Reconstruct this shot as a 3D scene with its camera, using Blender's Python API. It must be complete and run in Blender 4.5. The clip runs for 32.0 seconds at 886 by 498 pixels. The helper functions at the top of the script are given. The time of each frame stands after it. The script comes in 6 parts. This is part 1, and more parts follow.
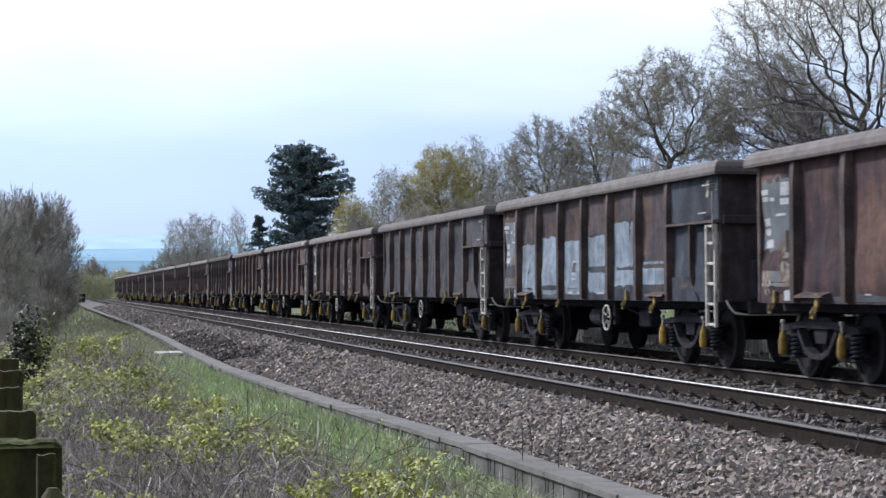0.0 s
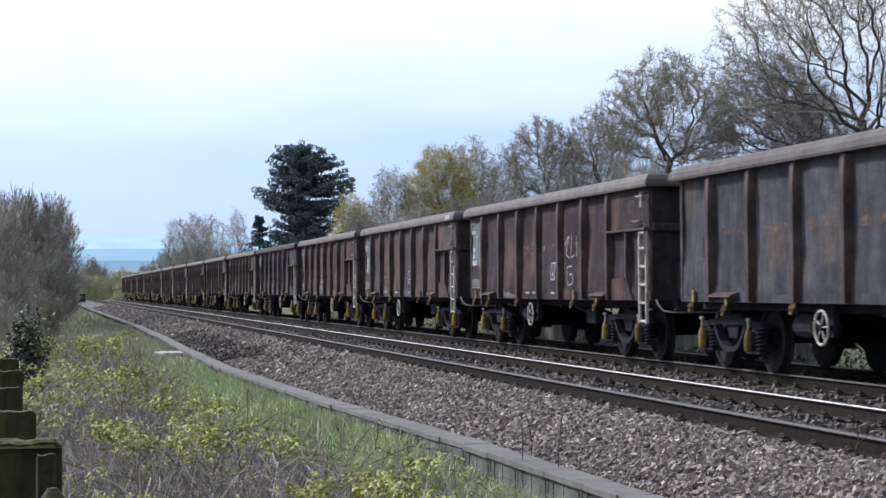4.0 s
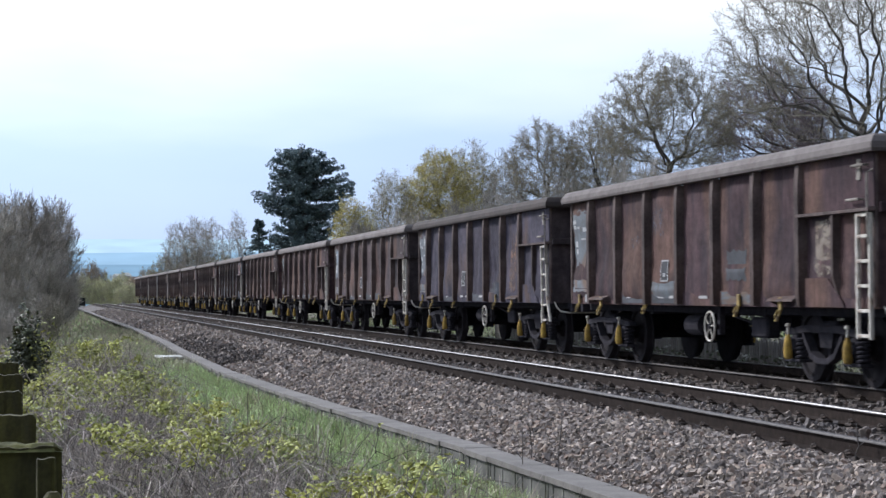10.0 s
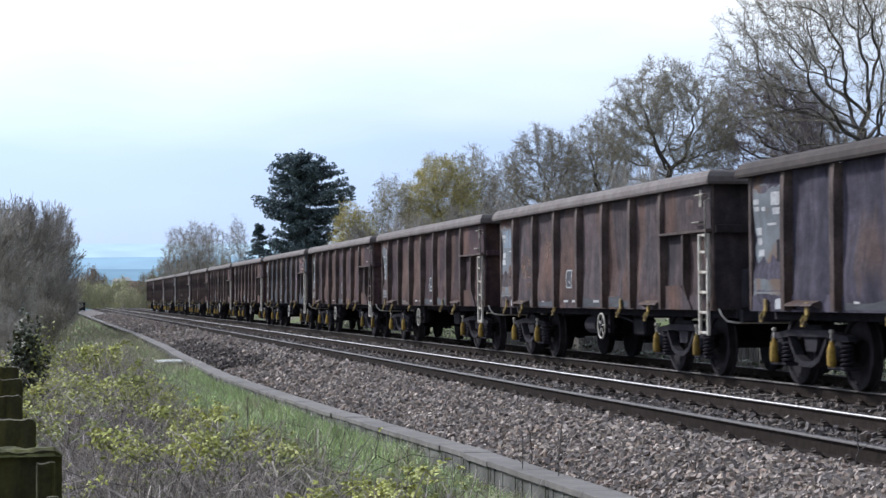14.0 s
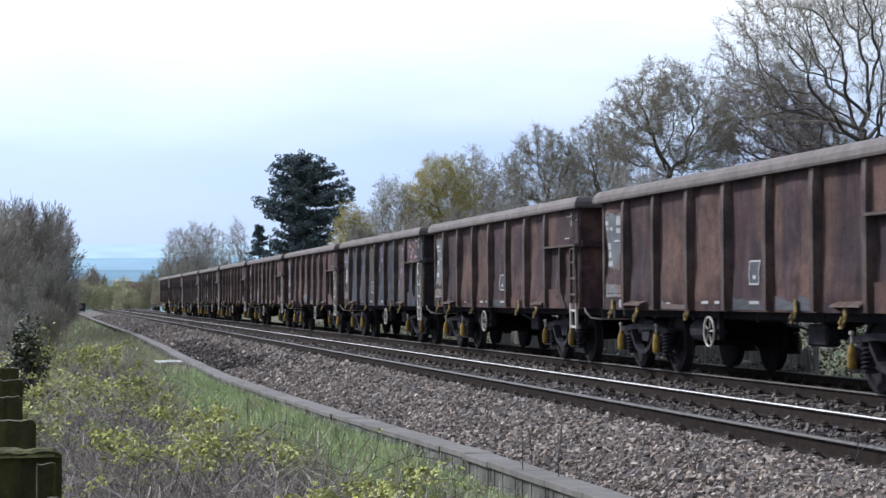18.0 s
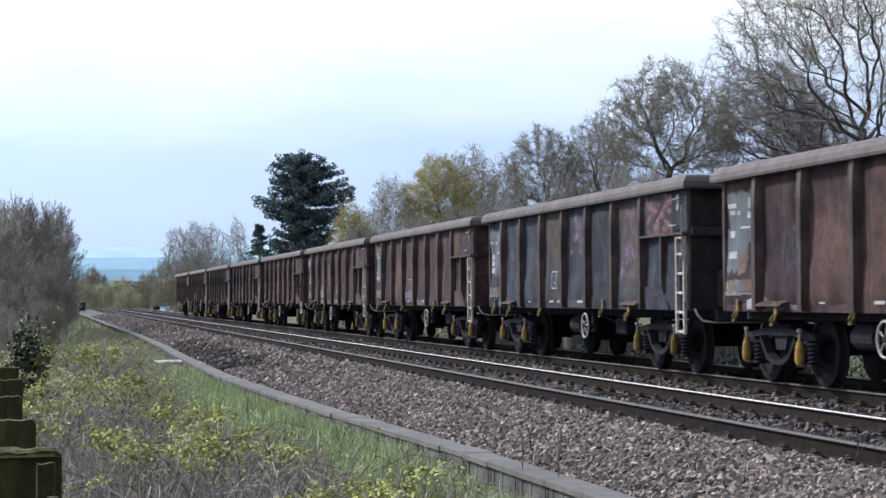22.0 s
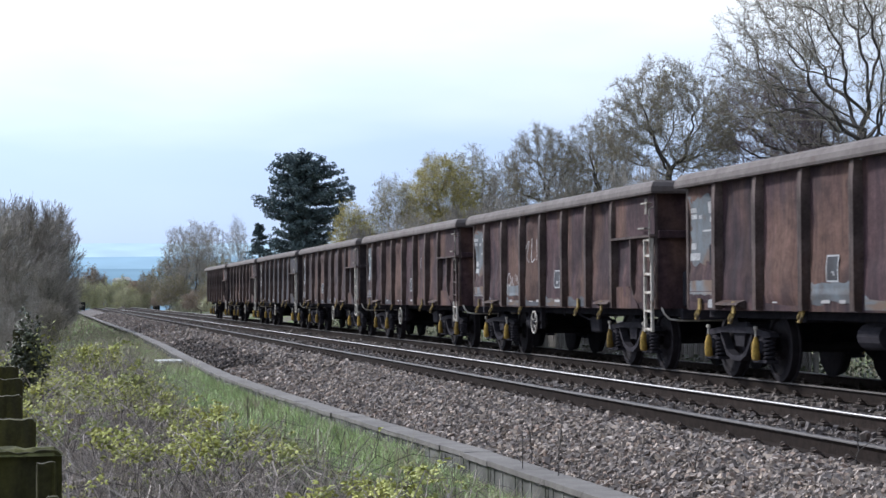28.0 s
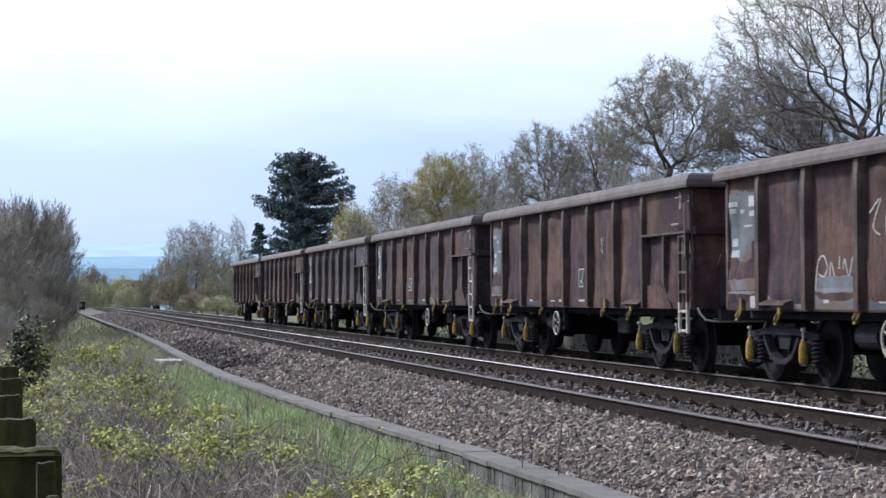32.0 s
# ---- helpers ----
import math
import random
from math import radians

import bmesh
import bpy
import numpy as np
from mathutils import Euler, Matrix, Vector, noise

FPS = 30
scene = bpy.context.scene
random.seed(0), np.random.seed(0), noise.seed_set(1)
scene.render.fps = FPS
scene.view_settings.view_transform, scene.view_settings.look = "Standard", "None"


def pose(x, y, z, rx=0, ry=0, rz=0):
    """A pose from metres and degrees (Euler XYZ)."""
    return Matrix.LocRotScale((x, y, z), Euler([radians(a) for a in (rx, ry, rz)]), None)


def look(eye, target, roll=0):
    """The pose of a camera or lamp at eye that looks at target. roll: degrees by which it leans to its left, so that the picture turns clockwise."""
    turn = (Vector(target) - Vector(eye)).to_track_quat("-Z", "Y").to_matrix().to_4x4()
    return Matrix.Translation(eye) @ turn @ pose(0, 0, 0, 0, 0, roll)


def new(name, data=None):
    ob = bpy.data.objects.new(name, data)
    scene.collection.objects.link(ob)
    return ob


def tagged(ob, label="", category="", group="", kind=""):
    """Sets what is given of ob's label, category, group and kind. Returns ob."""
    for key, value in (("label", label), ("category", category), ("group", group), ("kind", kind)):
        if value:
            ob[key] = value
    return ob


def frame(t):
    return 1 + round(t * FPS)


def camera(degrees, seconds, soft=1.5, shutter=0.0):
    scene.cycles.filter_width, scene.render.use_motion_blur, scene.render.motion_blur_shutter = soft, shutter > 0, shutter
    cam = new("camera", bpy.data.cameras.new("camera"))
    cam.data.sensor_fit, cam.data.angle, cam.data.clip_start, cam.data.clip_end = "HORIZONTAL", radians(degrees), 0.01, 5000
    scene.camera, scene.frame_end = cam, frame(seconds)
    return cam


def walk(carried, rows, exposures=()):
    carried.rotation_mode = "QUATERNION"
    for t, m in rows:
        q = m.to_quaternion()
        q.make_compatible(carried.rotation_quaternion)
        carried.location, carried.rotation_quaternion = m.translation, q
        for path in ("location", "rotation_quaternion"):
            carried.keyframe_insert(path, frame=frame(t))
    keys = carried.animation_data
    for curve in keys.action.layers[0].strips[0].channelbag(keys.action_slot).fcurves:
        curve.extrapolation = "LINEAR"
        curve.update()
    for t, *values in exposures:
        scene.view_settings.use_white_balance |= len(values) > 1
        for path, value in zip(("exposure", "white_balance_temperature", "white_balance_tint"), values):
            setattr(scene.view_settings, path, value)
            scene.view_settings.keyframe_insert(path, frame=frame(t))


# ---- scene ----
cam = camera(26.147, 32.0, soft=1.5, shutter=0.35)

# ---- camera: a tripod beside the line, with one slight tilt ----
EYE = Vector((0.0, 0.0, 1.153))
FOCAL = 3376.1
TILT = [(0, 0), (3.5, 0), (5.5, 1.3), (8.5, 1.4), (9, 2.6), (9.5, 5), (10, 7), (10.5, 8.6), (11, 10), (11.5, 11.4), (12, 12.5),
        (12.5, 13), (13, 13.7), (14, 15), (14.5, 15.6), (16.5, 16.2), (19, 16.4), (21, 16), (23, 15.3), (25, 15), (27.5, 14.5),
        (30, 14), (32, 13.8)]


def aim(tilt):
    yaw, pitch = radians(11.732), radians(1.193) + tilt / FOCAL
    way = Vector((math.sin(yaw) * math.cos(pitch), math.cos(yaw) * math.cos(pitch), math.sin(pitch)))
    return look(EYE, EYE + way, -0.324)


walk(cam, [(t, aim(d)) for t, d in TILT])

# ---- light: a bright overcast sky, thin cloud, sun behind it ----
world = bpy.data.worlds.new("sky")
scene.world = world
world.use_nodes = True
wn, wl = world.node_tree.nodes, world.node_tree.links
wn.clear()
w_out = wn.new("ShaderNodeOutputWorld")
w_mix = wn.new("ShaderNodeMixShader")
w_sky = wn.new("ShaderNodeTexSky")
w_sky.sky_type, w_sky.sun_disc = "NISHITA", False
w_sky.sun_elevation, w_sky.sun_rotation = radians(35.7), radians(-42)
w_a = wn.new("ShaderNodeBackground")
w_b = wn.new("ShaderNodeBackground")
w_a.inputs["Strength"].default_value = 0.10
w_b.inputs["Strength"].default_value = 1.06
w_co = wn.new("ShaderNodeTexCoord")
w_sep = wn.new("ShaderNodeSeparateXYZ")
w_no = wn.new("ShaderNodeTexNoise")
w_no.inputs["Scale"].default_value, w_no.inputs["Detail"].default_value = 5.0, 4.0
w_map = wn.new("ShaderNodeMapping")
w_map.inputs["Scale"].default_value = (1.0, 1.0, 4.0)
w_ma = wn.new("ShaderNodeMath")
w_ma.operation = "MULTIPLY_ADD"
w_ma.inputs[1].default_value = 0.075
w_ramp = wn.new("ShaderNodeValToRGB")
stops = [(0.0, (0.35, 0.495, 0.745)), (0.07, (0.44, 0.585, 0.86)), (0.108, (0.495, 0.64, 0.925)), (0.155, (0.73, 0.835, 1.02)), (0.20, (1.02, 1.06, 1.10)), (0.36, (0.92, 1.0, 1.12)), (1.0, (0.84, 0.96, 1.16))]
while len(w_ramp.color_ramp.elements) < len(stops):
    w_ramp.color_ramp.elements.new(0.5)
for el, (at, c) in zip(w_ramp.color_ramp.elements, stops):
    el.position, el.color = at, (*c, 1)
wl.new(w_co.outputs["Generated"], w_sep.inputs[0])
wl.new(w_co.outputs["Generated"], w_map.inputs[0])
wl.new(w_map.outputs[0], w_no.inputs["Vector"])
wl.new(w_no.outputs["Fac"], w_ma.inputs[0])
wl.new(w_sep.outputs["Z"], w_ma.inputs[2])
wl.new(w_ma.outputs[0], w_ramp.inputs["Fac"])
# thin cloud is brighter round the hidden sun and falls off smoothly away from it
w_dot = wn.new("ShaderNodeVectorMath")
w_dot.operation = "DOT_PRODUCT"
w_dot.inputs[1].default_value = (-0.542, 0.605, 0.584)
# unseen sky behind the camera is dimmed almost out, to darken ribs and ends
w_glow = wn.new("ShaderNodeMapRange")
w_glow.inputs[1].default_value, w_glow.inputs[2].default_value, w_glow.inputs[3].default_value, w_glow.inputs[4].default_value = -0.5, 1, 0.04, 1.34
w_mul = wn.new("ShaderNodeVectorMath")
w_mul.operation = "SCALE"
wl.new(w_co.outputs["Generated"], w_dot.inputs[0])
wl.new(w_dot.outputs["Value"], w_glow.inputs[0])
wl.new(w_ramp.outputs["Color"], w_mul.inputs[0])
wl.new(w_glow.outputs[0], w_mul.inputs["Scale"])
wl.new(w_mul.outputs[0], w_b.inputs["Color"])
wl.new(w_sky.outputs["Color"], w_a.inputs["Color"])
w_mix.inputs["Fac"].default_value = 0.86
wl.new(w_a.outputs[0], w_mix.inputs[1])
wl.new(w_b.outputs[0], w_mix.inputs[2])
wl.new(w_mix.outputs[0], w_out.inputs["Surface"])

sun = new("sun", bpy.data.lights.new("sun", "SUN"))
sun.data.energy, sun.data.angle, sun.data.color = 3.1, radians(6), (1.0, 0.965, 0.92)
sun.matrix_world = look((-52, 58, 56), (0, 0, 0))
scene.view_settings.exposure = 0.34
scene.view_settings.use_white_balance = True
scene.view_settings.white_balance_temperature, scene.view_settings.white_balance_tint = 6200, 11.8


# ---- materials ----
def material(name, base, dark=None, scale=8.0, rough=0.8, metal=0.0, bump=0.3, streak=0.0, spread=0.12, extra=None, extra_at=0.62, fine=60.0, spec=0.3):
    """Base colour broken up at two scales, with a second tone, optional stains and a relief."""
    m = bpy.data.materials.new(name)
    m.use_nodes = True
    n, l = m.node_tree.nodes, m.node_tree.links
    b = n["Principled BSDF"]
    b.inputs["Roughness"].default_value, b.inputs["Metallic"].default_value = rough, metal
    b.inputs["Specular IOR Level"].default_value = spec
    co = n.new("ShaderNodeTexCoord")
    mp = n.new("ShaderNodeMapping")
    if streak:
        mp.inputs["Scale"].default_value = (1, 1, streak)
    l.new(co.outputs["Object"], mp.inputs[0])
    n1 = n.new("ShaderNodeTexNoise")
    n1.inputs["Scale"].default_value, n1.inputs["Detail"].default_value, n1.inputs["Roughness"].default_value = scale, 6, 0.62
    l.new(mp.outputs[0], n1.inputs["Vector"])
    n2 = n.new("ShaderNodeTexNoise")
    n2.inputs["Scale"].default_value, n2.inputs["Detail"].default_value = fine, 3
    l.new(co.outputs["Object"], n2.inputs["Vector"])
    dark = dark or tuple(c * 0.55 for c in base)
    mix = n.new("ShaderNodeMix")
    mix.data_type = "RGBA"
    mix.inputs[6].default_value, mix.inputs[7].default_value = (*dark, 1), (*base, 1)
    r = n.new("ShaderNodeMapRange")
    r.inputs[1].default_value, r.inputs[2].default_value = (0.40, 0.60) if streak else (0.36, 0.64)
    l.new(n1.outputs["Fac"], r.inputs[0])
    l.new(r.outputs[0], mix.inputs[0])
    last = mix.outputs[2]
    if extra:
        n3 = n.new("ShaderNodeTexNoise")
        n3.inputs["Scale"].default_value, n3.inputs["Detail"].default_value = scale * 0.45, 5
        off = n.new("ShaderNodeMapping")
        off.inputs["Location"].default_value = (7.3, 1.7, 4.1)
        l.new(mp.outputs[0], off.inputs[0])
        l.new(off.outputs[0], n3.inputs["Vector"])
        r3 = n.new("ShaderNodeMapRange")
        r3.inputs[1].default_value, r3.inputs[2].default_value = extra_at - 0.07, extra_at + 0.07
        l.new(n3.outputs["Fac"], r3.inputs[0])
        mx = n.new("ShaderNodeMix")
        mx.data_type = "RGBA"
        mx.inputs[7].default_value = (*extra, 1)
        l.new(r3.outputs[0], mx.inputs[0])
        l.new(last, mx.inputs[6])
        last = mx.outputs[2]
    if streak:
        n4 = n.new("ShaderNodeTexNoise")
        n4.inputs["Scale"].default_value, n4.inputs["Detail"].default_value, n4.inputs["Roughness"].default_value = 3.4, 7, 0.78
        m4 = n.new("ShaderNodeMapping")
        m4.inputs["Scale"].default_value = (1, 0.8, 1.25)
        l.new(co.outputs["Object"], m4.inputs[0])
        l.new(m4.outputs[0], n4.inputs["Vector"])
        r4 = n.new("ShaderNodeMapRange")
        r4.inputs[1].default_value, r4.inputs[2].default_value, r4.inputs[3].default_value, r4.inputs[4].default_value = 0.28, 0.70, 0.46, 1.24
        l.new(n4.outputs["Fac"], r4.inputs[0])
        n5, m5, r5, x5 = n.new("ShaderNodeTexNoise"), n.new("ShaderNodeMapping"), n.new("ShaderNodeMapRange"), n.new("ShaderNodeMath")
        n5.inputs["Scale"].default_value, n5.inputs["Detail"].default_value, n5.inputs["Roughness"].default_value = 3.0, 5, 0.7
        m5.inputs["Scale"].default_value = (1, 4.5, 0.45)
        r5.inputs[1].default_value, r5.inputs[2].default_value, r5.inputs[3].default_value, r5.inputs[4].default_value = 0.33, 0.67, 0.72, 1.34
        x5.operation = "MULTIPLY"
        l.new(co.outputs["Object"], m5.inputs[0])
        l.new(m5.outputs[0], n5.inputs["Vector"])
        l.new(n5.outputs["Fac"], r5.inputs[0])
        l.new(r4.outputs[0], x5.inputs[0])
        l.new(r5.outputs[0], x5.inputs[1])
        h4 = n.new("ShaderNodeHueSaturation")
        l.new(x5.outputs[0], h4.inputs["Value"])
        l.new(last, h4.inputs["Color"])
        last = h4.outputs[0]
    inf = n.new("ShaderNodeObjectInfo")
    geo = n.new("ShaderNodeNewGeometry")
    add = n.new("ShaderNodeMath")
    add.operation = "ADD"
    l.new(inf.outputs["Random"], add.inputs[0])
    l.new(geo.outputs["Random Per Island"], add.inputs[1])
    fr = n.new("ShaderNodeMath")
    fr.operation = "FRACT"
    l.new(add.outputs[0], fr.inputs[0])
    vr = n.new("ShaderNodeMapRange")
    vr.inputs[3].default_value, vr.inputs[4].default_value = 1 - spread * 1.6, 1 + spread * 1.6
    l.new(fr.outputs[0], vr.inputs[0])
    fv = n.new("ShaderNodeMapRange")
    fv.inputs[1].default_value, fv.inputs[2].default_value, fv.inputs[3].default_value, fv.inputs[4].default_value = 0.3, 0.7, 0.82, 1.16
    l.new(n2.outputs["Fac"], fv.inputs[0])
    mu = n.new("ShaderNodeMath")
    mu.operation = "MULTIPLY"
    l.new(vr.outputs[0], mu.inputs[0])
    l.new(fv.outputs[0], mu.inputs[1])
    hs = n.new("ShaderNodeHueSaturation")
    l.new(mu.outputs[0], hs.inputs["Value"])
    l.new(last, hs.inputs["Color"])
    l.new(hs.outputs[0], b.inputs["Base Color"])
    if bump:
        bp = n.new("ShaderNodeBump")
        bp.inputs["Strength"].default_value, bp.inputs["Distance"].default_value = bump, 0.02
        sm = n.new("ShaderNodeMath")
        sm.operation = "ADD"
        l.new(n1.outputs["Fac"], sm.inputs[0])
        small = n.new("ShaderNodeMath")
        small.operation = "MULTIPLY"
        small.inputs[1].default_value = 0.22
        l.new(n2.outputs["Fac"], small.inputs[0])
        l.new(small.outputs[0], sm.inputs[1])
        l.new(sm.outputs[0], bp.inputs["Height"])
        l.new(bp.outputs[0], b.inputs["Normal"])
    return m


def faded(m, scale=5.0, lo=0.42, hi=0.60):
    """Lets worn paint wear through to what lies under it."""
    n, l = m.node_tree.nodes, m.node_tree.links
    co, no, r = n.new("ShaderNodeTexCoord"), n.new("ShaderNodeTexNoise"), n.new("ShaderNodeMapRange")
    no.inputs["Scale"].default_value, no.inputs["Detail"].default_value, no.inputs["Roughness"].default_value = scale, 6, 0.7
    r.inputs[1].default_value, r.inputs[2].default_value, r.inputs[4].default_value = lo, hi, 0.9
    l.new(co.outputs["Object"], no.inputs["Vector"])
    l.new(no.outputs["Fac"], r.inputs[0])
    l.new(r.outputs[0], n["Principled BSDF"].inputs["Alpha"])
    return m


def mixed_stones(m, tones):
    """Stones of several kinds lie mixed: each takes one of the tones."""
    n, l = m.node_tree.nodes, m.node_tree.links
    geo, mul, fr, ramp = n.new("ShaderNodeNewGeometry"), n.new("ShaderNodeMath"), n.new("ShaderNodeMath"), n.new("ShaderNodeValToRGB")
    mul.operation, fr.operation = "MULTIPLY", "FRACT"
    mul.inputs[1].default_value = 37.0
    while len(ramp.color_ramp.elements) < len(tones):
        ramp.color_ramp.elements.new(0.5)
    ramp.color_ramp.interpolation = "CONSTANT"
    for i, (el, c) in enumerate(zip(ramp.color_ramp.elements, tones)):
        el.position, el.color = i / len(tones), (*c, 1)
    mx = n.new("ShaderNodeMix")
    mx.data_type, mx.blend_type = "RGBA", "MULTIPLY"
    mx.inputs[0].default_value = 1.0
    b = n["Principled BSDF"]
    old = b.inputs["Base Color"].links[0].from_socket
    l.new(geo.outputs["Random Per Island"], mul.inputs[0])
    l.new(mul.outputs[0], fr.inputs[0])
    l.new(fr.outputs[0], ramp.inputs["Fac"])
    l.new(old, mx.inputs[6])
    l.new(ramp.outputs["Color"], mx.inputs[7])
    l.new(mx.outputs[2], b.inputs["Base Color"])
    return m


RUST = (0.1064, 0.0624, 0.0512)
M_SIDE = {
    "maroon": material("wagon_paint_maroon", (0.0674, 0.0401, 0.04522), (0.03137, 0.02182, 0.02756), 2.2, 0.82, 0, 0.6, 0.35, 0.12, RUST, 0.55, 60.0, 0.15),
    "brown": material("wagon_paint_brown", (0.08601, 0.06425, 0.06805), (0.04301, 0.037, 0.04403), 2.2, 0.82, 0, 0.6, 0.35, 0.12, RUST, 0.57, 60.0, 0.15),
    "grey": material("wagon_paint_grey_brown", (0.08109, 0.07836, 0.08897), (0.0419, 0.04269, 0.05433), 2.2, 0.82, 0, 0.6, 0.35, 0.12, (0.1013, 0.06596, 0.03972), 0.66, 60.0, 0.15),
    "slate": material("wagon_paint_slate", (0.05405, 0.06284, 0.08103), (0.02905, 0.03259, 0.04527), 2.0, 0.82, 0, 0.6, 0.35, 0.12, (0.07432, 0.06207, 0.05164), 0.60, 60.0, 0.15),
    "dark": material("wagon_paint_dark_brown", (0.05431, 0.03575, 0.04045), (0.02548, 0.01899, 0.02415), 2.2, 0.82, 0, 0.6, 0.35, 0.12, RUST, 0.60, 60.0, 0.15),
    "plum": material("wagon_paint_plum", (0.06959, 0.06129, 0.08364), (0.03582, 0.03336, 0.05067), 2.2, 0.82, 0, 0.6, 0.35, 0.12, (0.09459, 0.05819, 0.03972), 0.64, 60.0, 0.15),
}
M_LIP = material("dusty_top_rail", (0.1511, 0.1327, 0.1283), (0.1021, 0.08624, 0.08379), 3.0, 0.85, 0, 0.25, 0, 0.08, (0.08987, 0.05919, 0.04702), 0.66)
M_LIP_DARK = material("grimy_top_rail", (0.051, 0.0396, 0.0372), (0.03, 0.024, 0.0228), 3.0, 0.85, 0, 0.25, 0, 0.08)
M_RIB = material("dusty_rib_paint", (0.1134, 0.08691, 0.08197), (0.06615, 0.05035, 0.04871), 3.0, 0.8, 0, 0.2, 0.5, 0.10, (0.0819, 0.04196, 0.0297), 0.62, 60.0, 0.16)
# end walls: grime, with the shade of the wagon gaps put into the colour
M_END = material("grimy_wagon_end", (0.050, 0.039, 0.042), (0.028, 0.022, 0.025), 2.5, 0.85, 0, 0.2, 0.4, 0.2)
M_UNDER = material("grimy_underframe", (0.038, 0.035, 0.042), (0.023, 0.022, 0.0275), 6, 0.9, 0, 0.4, 0, 0.12, None, 0.6, 60.0, 0.08)
M_WHEEL = material("wheel_steel", (0.030, 0.027, 0.031), (0.019, 0.017, 0.020), 6, 0.85, 0, 0.3, 0, 0.12, None, 0.6, 60.0, 0.1)
M_YELLOW = material("worn_yellow_paint", (0.3534, 0.2271, 0.04131), (0.1821, 0.1187, 0.03213), 9, 0.75, 0, 0.2, 0, 0.30, (0.1071, 0.07226, 0.03672), 0.64)
M_HOOK = material("grimy_yellow_paint", (0.30, 0.21, 0.055), (0.15, 0.105, 0.04), 9, 0.75, 0, 0.2, 0, 0.25, (0.06, 0.045, 0.035), 0.56)
M_CREAM = material("cream_paint", (0.55, 0.52, 0.47), (0.36, 0.33, 0.29), 10, 0.7, 0, 0.15, 0, 0.06, (0.16, 0.10, 0.07), 0.66)
M_WORN = material("worn_pale_paint", (0.30, 0.28, 0.25), (0.15, 0.13, 0.115), 10, 0.75, 0, 0.15, 0, 0.25)
M_WHITE = material("white_lettering", (0.42, 0.43, 0.44), (0.25, 0.25, 0.26), 14, 0.7, 0, 0.0, 0, 0.12)
M_PLATE = material("bluish_data_panel", (0.125, 0.150, 0.175), (0.085, 0.085, 0.090), 3.2, 0.72, 0, 0.1, 0, 0.12, (0.12, 0.08, 0.06), 0.54)
M_BLUE = material("pale_blue_repaint", (0.20, 0.245, 0.30), (0.145, 0.175, 0.215), 2.5, 0.7, 0, 0.1, 0.3, 0.08, (0.14, 0.12, 0.12), 0.68)
M_BARE = faded(material("scuffed_orange_rust", (0.175, 0.105, 0.080), (0.115, 0.080, 0.066), 4, 0.85, 0, 0.3, 0, 0.15), 5.0, 0.42, 0.60)
M_BUFF = faded(material("buff_worn_panel", (0.30, 0.26, 0.22), (0.17, 0.13, 0.105), 4, 0.8, 0, 0.2), 6.0, 0.38, 0.56)
M_TEAL = faded(material("blue_spray_paint", (0.06, 0.13, 0.20), (0.04, 0.08, 0.125), 7, 0.7, 0, 0.0), 6.0, 0.40, 0.62)
M_PLATE_DARK = material("dark_slate_panel", (0.060, 0.066, 0.078), (0.040, 0.042, 0.050), 4, 0.75, 0, 0.1, 0, 0.2)
M_MAUVE = faded(material("mauve_spray_paint", (0.30, 0.20, 0.30), (0.20, 0.14, 0.21), 7, 0.7, 0, 0.0), 4.0, 0.44, 0.66)
M_PINK = faded(material("scoured_reddish_paint", (0.24, 0.135, 0.135), (0.15, 0.085, 0.085), 7, 0.75, 0, 0.0), 4.5, 0.44, 0.62)
M_CHALK = faded(material("thin_white_spray_paint", (0.48, 0.47, 0.47), (0.34, 0.33, 0.33), 14, 0.7, 0, 0.0), 9.0, 0.12, 0.34)
M_RAILSIDE = material("rusty_rail_web", (0.034, 0.026, 0.023), (0.020, 0.016, 0.0145), 9, 0.95, 0, 0.3, 0, 0.1, None, 0.6, 60.0, 0.06)
M_RAILTOP = material("polished_rail_head", (0.42, 0.42, 0.43), (0.31, 0.30, 0.30), 3, 0.46, 1.0, 0.02, 0, 0.03, None, 0.6, 12.0, 0.5)
M_RAILDULL = material("dull_rail_head", (0.070, 0.060, 0.057), (0.045, 0.039, 0.037), 6, 0.5, 0.3, 0.1)
M_SLEEPER = material("weathered_concrete_sleeper", (0.12, 0.10, 0.09), (0.07, 0.06, 0.054), 6, 0.9, 0, 0.4)
M_CLIP = material("rusty_rail_clip", (0.065, 0.048, 0.040), (0.035, 0.028, 0.025), 12, 0.8, 0.2, 0.2)
STONE_TONES = [(1.0, 1.0, 1.0), (0.5, 0.48, 0.48), (1.18, 1.10, 1.0), (0.85, 0.84, 0.86), (1.6, 1.55, 1.5), (0.95, 0.82, 0.74), (0.72, 0.70, 0.70), (1.05, 1.0, 0.92)]
M_STONE = mixed_stones(material("granite_ballast", (0.2906, 0.2555, 0.2333), (0.1735, 0.1531, 0.14), 9, 0.9, 0, 0.5, 0, 0.22), STONE_TONES)
M_STONE_SPENT = mixed_stones(material("spent_ballast_stone", (0.105, 0.092, 0.087), (0.060, 0.053, 0.050), 9, 0.9, 0, 0.5, 0, 0.25), STONE_TONES)
M_STONE_DARK = mixed_stones(material("oily_track_ballast", (0.173, 0.1549, 0.1486), (0.09882, 0.08923, 0.0854), 9, 0.9, 0, 0.5, 0, 0.25), STONE_TONES)
M_BED = material("ballast_bed", (0.12, 0.105, 0.097), (0.045, 0.039, 0.036), 16, 0.95, 0, 0.9, 0, 0.0, (0.16, 0.14, 0.13), 0.57, 38.0)
